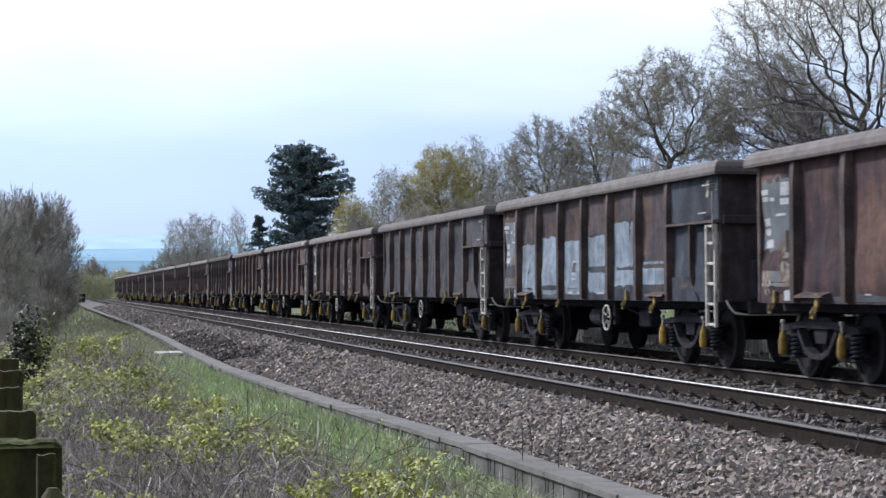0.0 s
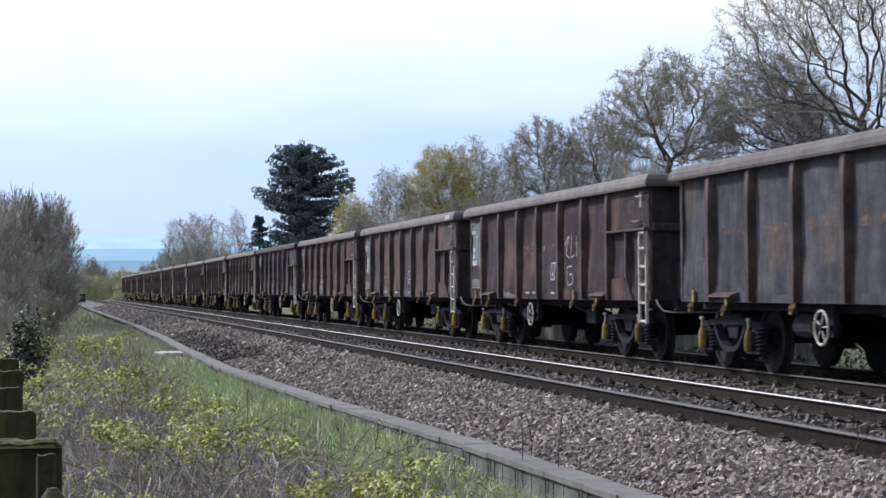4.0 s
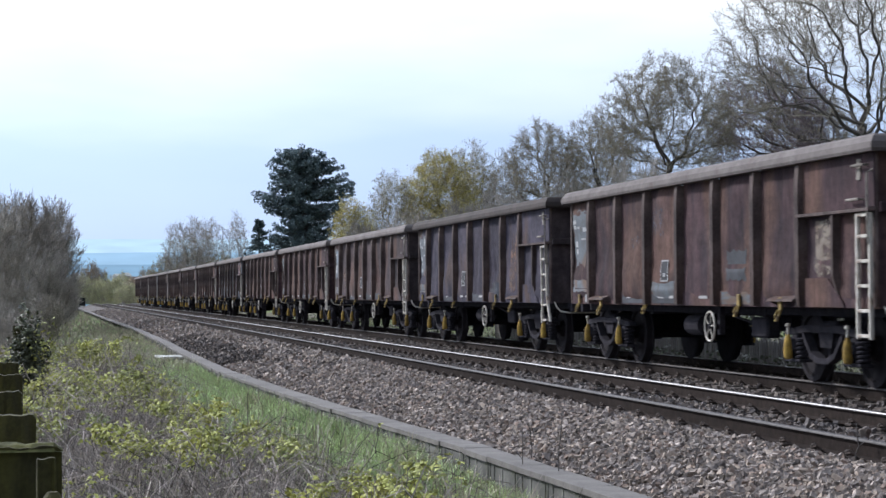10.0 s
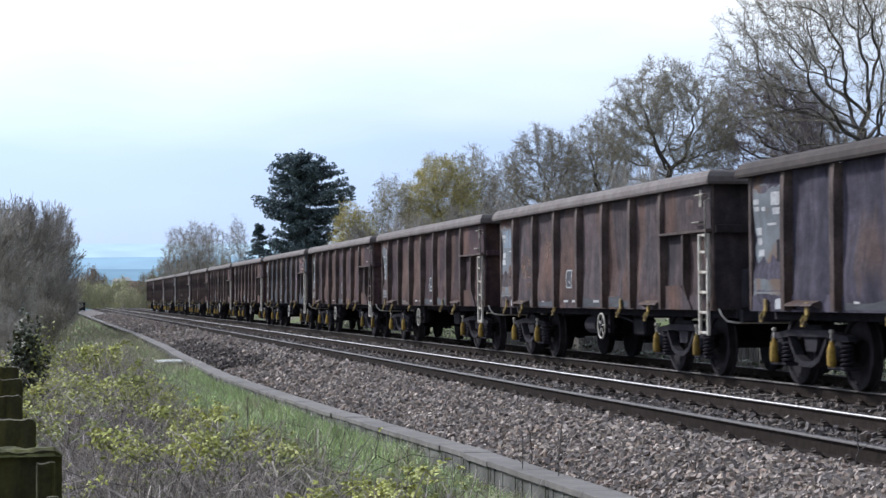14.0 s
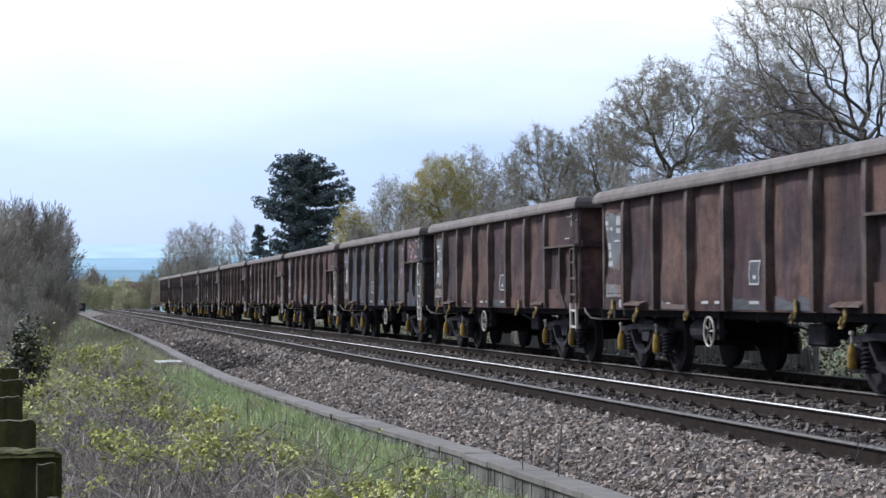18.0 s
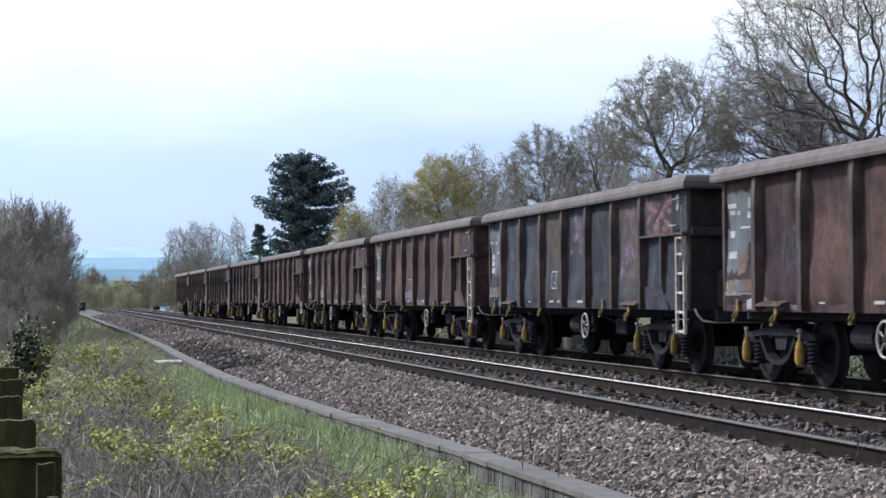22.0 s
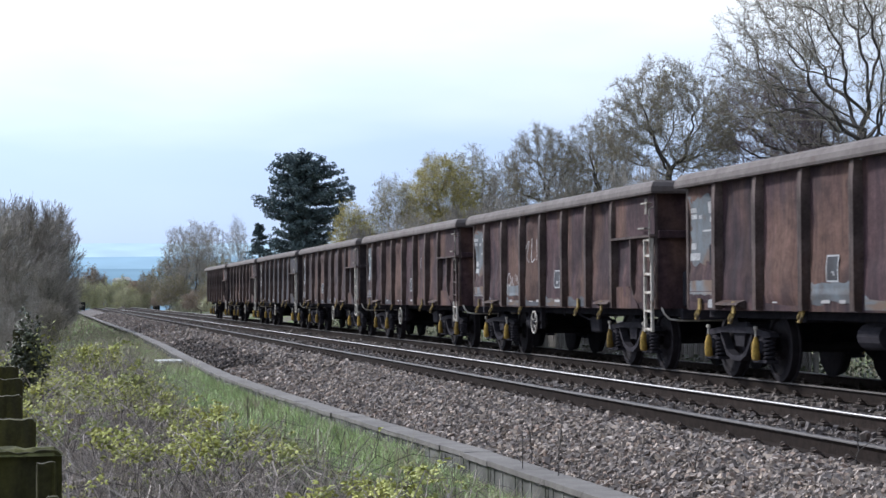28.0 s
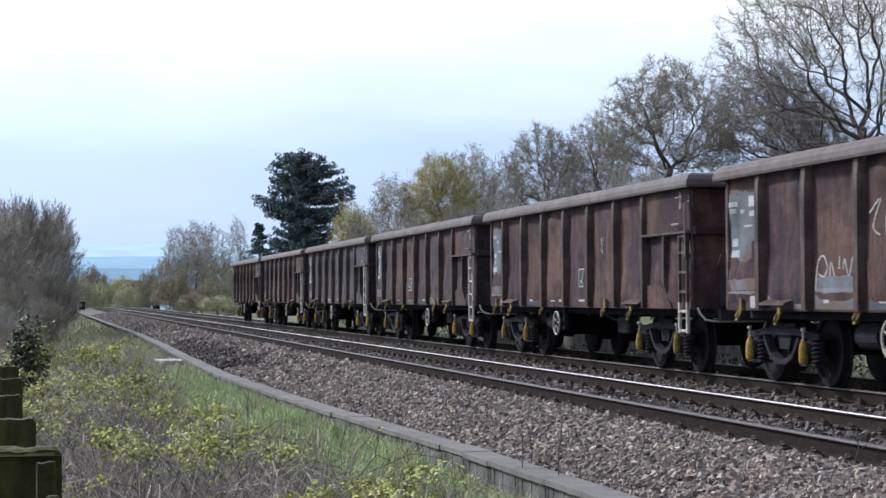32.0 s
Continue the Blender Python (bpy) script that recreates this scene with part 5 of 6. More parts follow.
for l, r, top, dist, turn in ((-15, 118, 340, 96, 75), (30, 142, 380, 106, 205), (74, 146, 425, 118, 10), (-70, 100, 343, 92, 20), (0, 128, 345, 100, 130), (-110, 60, 350, 85, 250), (44, 128, 392, 112, 310), (-60, 60, 430, 72, 90), (20, 120, 445, 82, 200), (56, 133, 440, 130, 15), (-30, 80, 480, 60, 55), (60, 138, 480, 96, 155), (-40, 60, 520, 48, 33), (40, 128, 512, 66, 84), (84, 141, 508, 120, 143), (70, 140, 500, 150, 12), (-20, 70, 540, 40, 270), (20, 95, 560, 36, 70)):
    planted("thorn_bush", SHRUB, l, r, top, dist, turn, "tall leafless thorn bush with grey-brown twigs", "bush", "bushes along the verge")
for l, r, top, dist, turn in ((262, 335, 434, 200, 20), (300, 385, 428, 192, 130), (350, 440, 438, 182, 250), (235, 290, 462, 262, 144), (385, 475, 448, 178, 294), (262, 350, 468, 182, 60), (340, 430, 474, 172, 200), (840, 960, 330, 84, 5), (940, 1080, 300, 80, 65), (1050, 1180, 270, 70, 125), (1160, 1320, 285, 66, 185), (770, 890, 350, 98, 33), (660, 780, 365, 106, 98), (600, 690, 385, 110, 48), (1280, 1430, 300, 60, 98), (1400, 1540, 290, 56, 9), (1490, 1660, 280, 54, 49)):
    planted("thicket", FAR_SHRUB if dist > 160 else SHRUB, l, r, top, dist, turn, "leafless thicket of grey-brown twigs under the trees", "bush", "undergrowth behind the railway")
for kind, l, r, top, dist, turn, lab in ((RUSSET, 132, 200, 452, 330, 0, "brownish round tree below the brow"), (GREEN, 152, 212, 480, 318, 80, "bright yellow-green bush beside the line"), (GREEN, 180, 246, 474, 322, 160, "spring-green bush beside the line"), (GREEN, 118, 178, 478, 305, 220, "green bush beside the line"), (GREEN, 194, 262, 490, 292, 300, "low green bush beside the line"),
                                         (RUSSET, 208, 262, 482, 300, 40, "reddish-brown bush beside the line"), (GREEN, 345, 430, 508, 168, 15, "low yellow-green bush on the bank"), (RUSSET, 310, 400, 494, 175, 65, "low brownish bush on the bank"), (GREEN, 300, 370, 511, 180, 165, "green bush on the bank"), (RUSSET, 236, 296, 470, 300, 185, "brownish trees beyond the brow"), (GREEN, 104, 150, 500, 250, 285, "green bush beside the near line"), (GREEN, 390, 480, 514, 160, 115, "low yellow-green bush on the bank"),
                                         (GREEN, 228, 292, 500, 262, 95, "low green bush on the bank"), (RUSSET, 262, 330, 486, 215, 25, "brownish bush on the bank")):
    planted("green_bush" if kind is GREEN else "brown_bush", kind, l, r, top, dist, turn, lab, "bush", "bushes down the line")


def tufts(rng, c, rx, rz, n, vs, fs, size=0.16):
    """Needle tufts over a flattened pad of foliage."""
    for _ in range(n):
        d = Vector((rng.gauss(0, 1), rng.gauss(0, 1), rng.gauss(0, 1))).normalized() * (rng.uniform(0.35, 1.0) ** 0.5)
        p = c + Vector((d.x * rx, d.y * rx, d.z * rz))
        w = (d + Vector((rng.gauss(0, 0.5), rng.gauss(0, 0.5), rng.gauss(0.25, 0.5)))).normalized() * rng.uniform(0.6, 1.4) * size
        s = w.cross(Vector((rng.gauss(0, 1), rng.gauss(0, 1), rng.gauss(0, 1)))).normalized() * size * 0.42
        k = len(vs)
        vs += [p - s, p + s, p + w + s * 0.5, p + w * 1.15 - s * 0.5]
        fs.append((k, k + 1, k + 2, k + 3))


def pine():
    """A Scots pine: a stout trunk, ragged tiers of foliage pads and a rounded head."""
    t = Limbs(4)
    rng = t.rng
    t.tube([Vector((0, 0, -0.3)), Vector((0.2, 0, 5)), Vector((-0.3, 0.1, 9)), Vector((-0.9, 0, 12.2))], [0.34, 0.27, 0.17, 0.05], 8, 0)
    vs, fs = [], []
    tiers = [(12.55, -1.5, 0.4), (12.2, -2.3, 1.5), (11.7, -2.8, 2.3), (11.1, -2.9, 2.9), (10.4, -3.0, 3.4), (9.75, -3.0, 4.0), (9.2, -4.0, 3.9), (8.5, -4.1, 3.4), (7.95, -3.2, 3.5), (7.3, -2.0, 2.9), (6.6, -2.6, 2.5), (5.95, -3.1, 2.3), (5.25, -2.9, 2.1), (4.5, -2.9, 2.1), (3.6, -2.9, 2.0), (2.7, -2.8, 2.0), (1.9, -2.4, 1.9)]
    for z, lo, hi in tiers:
        stem = Vector((-0.04 * z, 0, z - 0.45))
        for k in range(13):
            a = (math.pi * (k % 2) if k < 4 else 2 * math.pi * k / 9 + 0.9 * z) + rng.uniform(-0.3, 0.3)
            lift = rng.uniform(-0.12, 0.12) if k < 4 else rng.uniform(-0.40, 0.40)
            side = hi - stem.x if math.cos(a) > 0 else stem.x - lo
            reach = 0.97 / math.sqrt((math.cos(a) / max(0.3, side)) ** 2 + (math.sin(a) / 2.4) ** 2) * (rng.uniform(0.90, 1.04) if k < 4 else rng.uniform(0.6, 1.0))
            way = Vector((math.cos(a), math.sin(a), 0))
            sag, tip = rng.uniform(0.0, 0.35), rng.uniform(0.05, 0.55)
            rise = lambda q: lift + 0.36 - sag * math.sin(q * 3.1) + tip * q ** 3
            t.tube([stem + way * reach * q + Vector((0, 0, rise(q) - 0.06)) for q in (0, 0.33, 0.66, 1.0)], [0.07, 0.05, 0.035, 0.012], 4, 0)
            n = max(3, int(reach * 4.0))
            for i in range(n):
                q = 0.12 + 0.90 * (i + rng.random()) / n
                p = stem + way * reach * min(q, 1.0) + Vector((rng.gauss(0, 0.12), rng.gauss(0, 0.18), rise(q) + rng.gauss(0, 0.05)))
                big = rng.uniform(0.7, 1.25)
                tufts(rng, p, 0.32 * big * (1.2 - 0.45 * q), 0.15 * big, 38, vs, fs, 0.115)
    return [mesh_of("trunk", t.v[0], t.f[0], M_BARK), mesh_of("crown", vs, fs, M_PINE)]


def conifer():
    t = Limbs(9)
    t.tube([Vector((0, 0, -0.3)), Vector((0, 0, 7.6))], [0.14, 0.03], 6, 0)
    vs, fs = [], []
    for i in range(26):
        z = 1.0 + 6.7 * i / 25
        reach = 1.9 * (1 - (z - 1.0) / 7.4)
        for k in range(4):
            a = t.rng.uniform(0, 6.28)
            tufts(t.rng, Vector((math.cos(a) * reach * t.rng.uniform(0.4, 0.9), math.sin(a) * reach * 0.6, z + t.rng.gauss(0, 0.2))), max(0.12, reach * 0.36), 0.14, 60, vs, fs, 0.12)
    return [mesh_of("trunk", t.v[0], t.f[0], M_BARK), mesh_of("crown", vs, fs, M_PINE)]


x, y = polar(541, 150)
stand_tree("pine_tree", pine(), x, y, -0.30, (1, 1, 1), -12, "dark blue-green Scots pine with layered boughs", "tree", WOOD)
x, y = polar(459, 150)
stand_tree("conifer_tree", conifer(), x, y, ground_z(x, y), (1.25, 1.25, 0.90), 0, "small dark pointed conifer beside the pine", "tree", WOOD)


# ---- far distance ----
def hills(label, y, top, wave, colour, seed):
    m = bpy.data.materials.new("far_" + label.split()[0])
    m.use_nodes = True
    b = m.node_tree.nodes["Principled BSDF"]
    b.inputs["Roughness"].default_value = 1.0
    b.inputs["Specular IOR Level"].default_value = 0.0
    n, l = m.node_tree.nodes, m.node_tree.links
    no, mx, co = n.new("ShaderNodeTexNoise"), n.new("ShaderNodeMix"), n.new("ShaderNodeTexCoord")
    mp = n.new("ShaderNodeMapping")
    mp.inputs["Scale"].default_value = (0.012, 0.012, 0.09)
    no.inputs["Scale"].default_value, no.inputs["Detail"].default_value = 1.0, 6
    mx.data_type = "RGBA"
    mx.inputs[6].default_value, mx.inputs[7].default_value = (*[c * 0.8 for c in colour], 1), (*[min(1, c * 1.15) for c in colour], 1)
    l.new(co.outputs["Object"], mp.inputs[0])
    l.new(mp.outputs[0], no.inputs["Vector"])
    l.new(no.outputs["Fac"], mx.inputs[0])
    # distance haze is painted: each ridge is a glowing sheet of its own blue
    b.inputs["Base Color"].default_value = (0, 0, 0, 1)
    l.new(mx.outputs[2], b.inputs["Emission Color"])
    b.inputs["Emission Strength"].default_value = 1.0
    rng = random.Random(seed)
    ph = [rng.uniform(0, 6) for _ in range(5)]
    xs = [-2600 + 40 * i for i in range(131)]
    crest = [top + wave * sum(math.sin(x * 0.0035 * (k + 1) + ph[k]) / (k + 1.5) for k in range(5)) for x in xs]
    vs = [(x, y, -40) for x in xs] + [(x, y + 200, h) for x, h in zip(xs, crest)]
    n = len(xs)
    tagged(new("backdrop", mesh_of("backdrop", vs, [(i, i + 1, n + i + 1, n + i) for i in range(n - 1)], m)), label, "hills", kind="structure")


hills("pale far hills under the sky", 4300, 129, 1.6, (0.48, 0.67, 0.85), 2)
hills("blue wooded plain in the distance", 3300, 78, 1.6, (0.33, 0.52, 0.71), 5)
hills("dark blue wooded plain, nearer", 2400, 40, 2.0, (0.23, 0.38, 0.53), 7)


def house(px, top, dist, w, d, rise, wall, label):
    x, y = polar(px, dist)
    ridge = height_at(px, top, dist)
    z0 = ground_z(x, y)
    h = tagged(new("house"), label, "house", "houses of the far town")
    h.matrix_basis = pose(x, y, z0, 0, 0, 25)
    eaves = ridge - z0 - rise
    part("wall", boxes((-w / 2, w / 2, -d / 2, d / 2, 0, eaves)), wall, h)
    bm = bmesh.new()
    prism(bm, [(-d / 2 - 0.4, eaves), (d / 2 + 0.4, eaves), (0, eaves + rise)], "x", -w / 2 - 0.3, w / 2 + 0.3)
    part("roof", bm, M_ROOF if wall is M_RENDER else M_SLAB, h, "pitched roof")
    for i in (-0.25, 0.25):
        part("window", boxes((i * w - 0.6, i * w + 0.6, -d / 2 - 0.03, -d / 2 + 0.02, eaves - 2.2, eaves - 1.0)), M_GLASS, h)


house(245, 483, 450, 3.6, 5, 2.4, M_RENDER, "house with a pale red tiled roof below the brow")
house(222, 476, 640, 1.9, 4, 1.2, M_SLAB, "pale far building among trees")
house(207, 478, 680, 1.6, 4, 1.0, M_SLAB, "white far building among trees")
house(134, 477, 640, 1.6, 4, 1.2, M_SLAB, "white far building among trees")


# ---- ballast stones ----
def stones(name, label, spots, mat, seed):
    """Many angular stones in one mesh. spots: rows of x, y, z, radius."""
    rng = np.random.default_rng(seed)
    cube = np.array([(-1, -1, -1), (1, -1, -1), (1, 1, -1), (-1, 1, -1), (-1, -1, 1), (1, -1, 1), (1, 1, 1), (-1, 1, 1)]) * 0.60
    tri = np.array([(0, 2, 1), (0, 3, 2), (4, 5, 6), (4, 6, 7), (0, 1, 5), (0, 5, 4), (1, 2, 6), (1, 6, 5), (2, 3, 7), (2, 7, 6), (3, 0, 4), (3, 4, 7)])
    n = len(spots)
    v = cube[None] * rng.uniform(0.58, 1.2, (n, 8, 3))
    v = v * rng.uniform((0.85, 0.65, 0.40), (1.45, 1.10, 0.85), (n, 3))[:, None, :]
    q = rng.normal(size=(n, 4))
    q[:, 1:3] *= 0.6
    q /= np.linalg.norm(q, axis=1)[:, None]
    w, x, y, z = q.T
    rot = np.array([[1 - 2 * (y * y + z * z), 2 * (x * y - z * w), 2 * (x * z + y * w)], [2 * (x * y + z * w), 1 - 2 * (x * x + z * z), 2 * (y * z - x * w)], [2 * (x * z - y * w), 2 * (y * z + x * w), 1 - 2 * (x * x + y * y)]]).transpose(2, 0, 1)
    v = np.einsum("nij,nkj->nki", rot, v) * spots[:, 3][:, None, None] + spots[:, :3][:, None, :]
    f = (tri[None] + 8 * np.arange(n)[:, None, None]).reshape(-1)
    me = bpy.data.meshes.new(name)
    me.vertices.add(n * 8)
    me.vertices.foreach_set("co", v.reshape(-1))
    me.loops.add(len(f))
    me.loops.foreach_set("vertex_index", f.astype(np.int32))
    me.polygons.add(len(f) // 3)
    me.polygons.foreach_set("loop_start", np.arange(0, len(f), 3, dtype=np.int32))
    me.update(calc_edges=True)
    me.shade_flat()
    me.materials.append(mat)
    return tagged(new(name, me), label, "ballast", kind="stuff")


def scatter(n, x0, x1, y0, y1, r0, r1, seed, lift=0.0, from_trough=False):
    rng = np.random.default_rng(seed)
    ys = y0 + (y1 - y0) * rng.random(n) ** 1.35
    out = []
    for y, u, r in zip(ys, rng.random(n), r0 * 0.62 + (r1 * 1.12 - r0 * 0.62) * rng.random(n) ** 1.4):
        a = trough_x(y) + 0.10 if from_trough else x0
        x = a + (x1 - a) * u
        out.append((x, y, bed_z(x, y) + lift + r * rng.uniform(-0.5, 0.7), r))
    return np.array(out)


def keep_off_rails(s):
    gaps = [RAIL_NEAR, RAIL_NEAR + GAUGE, RAIL_NEAR + SPACING, RAIL_NEAR + SPACING + GAUGE]
    ok = np.ones(len(s), bool)
    for g in gaps:
        ok &= np.abs(s[:, 0] - g) > 0.13
    return s[ok]


SHOULDER = np.concatenate([scatter(46000, 0, RAIL_NEAR - 0.12, 11.5, 36, 0.025, 0.043, 1, 0.01, True), scatter(13000, 0, RAIL_NEAR - 0.12, 34, 75, 0.040, 0.065, 2, 0.01, True), scatter(6000, 0, RAIL_NEAR - 0.12, 75, 180, 0.05, 0.09, 3, 0.01, True)])
spent = (np.abs(SHOULDER[:, 1] - 54) < 12) & (SHOULDER[:, 0] < 4.9 + 0.25 * np.sin(SHOULDER[:, 1])) & (np.random.default_rng(9).random(len(SHOULDER)) < 0.62)
stones("ballast_stones", "loose angular grey and buff granite ballast on the shoulder", SHOULDER[~spent], M_STONE, 11)
stones("spent_ballast", "heap of dark spent ballast and dirt beside the track", SHOULDER[spent] + np.array([0, 0, 0.02, 0]), M_STONE_SPENT, 12)
MIDDLE = keep_off_rails(np.concatenate([scatter(22000, RAIL_NEAR - 0.1, FAR_TRACK + 1.4, 12, 48, 0.028, 0.048, 4, 0.012), scatter(9000, RAIL_NEAR - 0.1, FAR_TRACK + 1.4, 45, 120, 0.04, 0.07, 5, 0.012)]))
stones("track_ballast", "dark oil-stained ballast between the rails", MIDDLE, M_STONE_DARK, 13)
BEYOND = scatter(5000, FAR_TRACK + 1.4, FAR_TRACK + 2.8, 24, 110, 0.035, 0.06, 6, 0.01)
stones("ballast_stones", "pale grey ballast beyond the far track", BEYOND, M_STONE, 14)


# ---- cable trough along the foot of the ballast ----
def cable_trough():
    t = tagged(new("cable_trough"), "concrete cable trough with flat lids along the ballast", "cable trough", kind="structure")
    bm = bmesh.new()
    box(bm, -0.155, 0.155, -0.497, 0.497, -0.055, 0.0, 0.003)
    lid = shared("lid", bm, M_CONCRETE)
    bm = bmesh.new()
    box(bm, -0.13, -0.075, -0.49, 0.49, -0.42, -0.058, 0.004)
    box(bm, 0.075, 0.13, -0.49, 0.49, -0.42, -0.058, 0.004)
    for y in (-0.40, 0.05, 0.36):
        box(bm, -0.138, -0.07, y - 0.022, y + 0.022, -0.42, -0.06, 0.003)
    wall = shared("trough_wall", bm, M_CONCRETE_DARK)
    rng = random.Random(5)
    y = 13.0
    for i in range(235):
        x, x2 = trough_x(y) - 0.12, trough_x(y + 1) - 0.12
        turn = -math.degrees(math.atan2(x2 - x, 1.0))
        z = -0.43 + drop(y) + rng.uniform(-0.003, 0.003)
        m = pose((x + x2) / 2 + rng.uniform(-0.012, 0.012), y + 0.5, z, rng.uniform(-0.2, 0.2), rng.uniform(-0.5, 0.5), turn + rng.uniform(-0.2, 0.2))
        child("lid", lid, t, m)
        if i < 70:
            child("trough_wall", wall, t, pose((x + x2) / 2, y + 0.5, -0.435, 0, 0, turn))
        y += 1.0


cable_trough()


# ---- the verge: grass, brambles, dead stalks ----
def blades(name, label, rows, mats, seed, category="grass"):
    """rows: x, y, z, height, width, lean, material; each blade is a bent strip of three triangles."""
    rng = random.Random(seed)
    vs, fs, mi = [], [], []
    for x, y, z, h, w, lean, m in rows:
        a, b = rng.uniform(0, 6.28), rng.uniform(0, 6.28)
        cx, cy = math.cos(a) * w, math.sin(a) * w
        lx, ly = math.cos(b) * lean * h, math.sin(b) * lean * h
        k = len(vs)
        vs += [(x - cx, y - cy, z), (x + cx, y + cy, z), (x - cx * 0.8 + lx * 0.35, y - cy * 0.8 + ly * 0.35, z + h * 0.55), (x + cx * 0.8 + lx * 0.35, y + cy * 0.8 + ly * 0.35, z + h * 0.55), (x + lx, y + ly, z + h * (1 - 0.35 * lean))]
        fs += [(k, k + 1, k + 3, k + 2), (k + 2, k + 3, k + 4)]
        mi += [m, m]
    me = mesh_of(name, vs, fs, *mats)
    me.polygons.foreach_set("material_index", mi)
    return tagged(new(name, me), label, category, kind="stuff")


def patchy(x, y, s=0.5):
    return noise.noise(Vector((x * s, y * s * 0.6, 3.3)))


def bramble_edge(y):
    """How far the brambles reach towards the line."""
    return float(np.interp(y, [13, 17, 20, 24, 30, 45], [2.9, 2.6, 2.2, 1.65, 1.75, 2.0])) + 0.25 * patchy(3, y, 0.4)


def verge_grass():
    rng = random.Random(17)
    rows = []
    while len(rows) < 85000:
        y = 13 + 80 * rng.random() ** 1.5
        x = rng.uniform(0.6, 3.95)
        e = trough_x(y) - 0.32
        if x > e:
            continue
        thick = 0.25 + 0.75 * min(1.0, max(0.0, (x - 1.4) / 0.8))
        if rng.random() > thick or patchy(x, y, 0.9) < -0.30:
            continue
        far = 1 + y / 60
        h = rng.uniform(0.12, 0.34) * (1.0 + 0.7 * patchy(x, y))
        dry = rng.random() < (0.42 if y > 50 else 0.25 if patchy(x + 9, y, 0.7) > 0.1 else 0.08)
        rows.append((x, y, ground_z(x, y) - 0.02, max(0.07, h) * (1.35 if dry else 1), 0.0035 * far * 1.3, rng.uniform(0.1, 0.75), 1 if dry else 0))
    for _ in range(24000):
        y = rng.uniform(30, 95)
        x = rng.uniform(bramble_edge(min(y, 45)) - 0.1, trough_x(y) - 0.32)
        rows.append((x, y, ground_z(x, y) - 0.02, rng.uniform(0.12, 0.32), 0.004 * (1 + y / 45), rng.uniform(0.1, 0.7), 1 if rng.random() < (0.06 if y < 46 else 0.55) else 0))
    for _ in range(5000):
        y = 14 + 7.5 * rng.random()
        x = trough_x(y) - 0.28 - 0.5 * rng.random() ** 1.5
        rows.append((x, y, ground_z(x, y) - 0.02, rng.uniform(0.10, 0.28) * (1 + 0.6 * patchy(x, y, 1.2)), 0.0045, rng.uniform(0.2, 0.8), 1 if rng.random() < 0.45 else 0))
    for _ in range(9000):
        y = 20.5 + 26 * rng.random()
        x = trough_x(y) - 0.28 - 0.22 * rng.random()
        rows.append((x, y, ground_z(x, y) - 0.02, rng.uniform(0.22, 0.42), 0.004 * (1 + y / 45), rng.uniform(0.1, 0.6), 1 if rng.random() < 0.15 else 0))
    for _ in range(16000):
        y = 60 + 150 * rng.random()
        x = rng.uniform(-2.5, trough_x(y) - 0.3)
        dry = rng.random() < 0.72
        rows.append((x, y, ground_z(x, y) - 0.02, rng.uniform(0.15, 0.4), 0.012 + y * 0.00016, rng.uniform(0.1, 0.7), 1 if dry else 0))
    blades("verge_grass", "long soft green grass with dry stalks on the verge", rows, (M_GRASS, M_GRASS_DRY), 18)


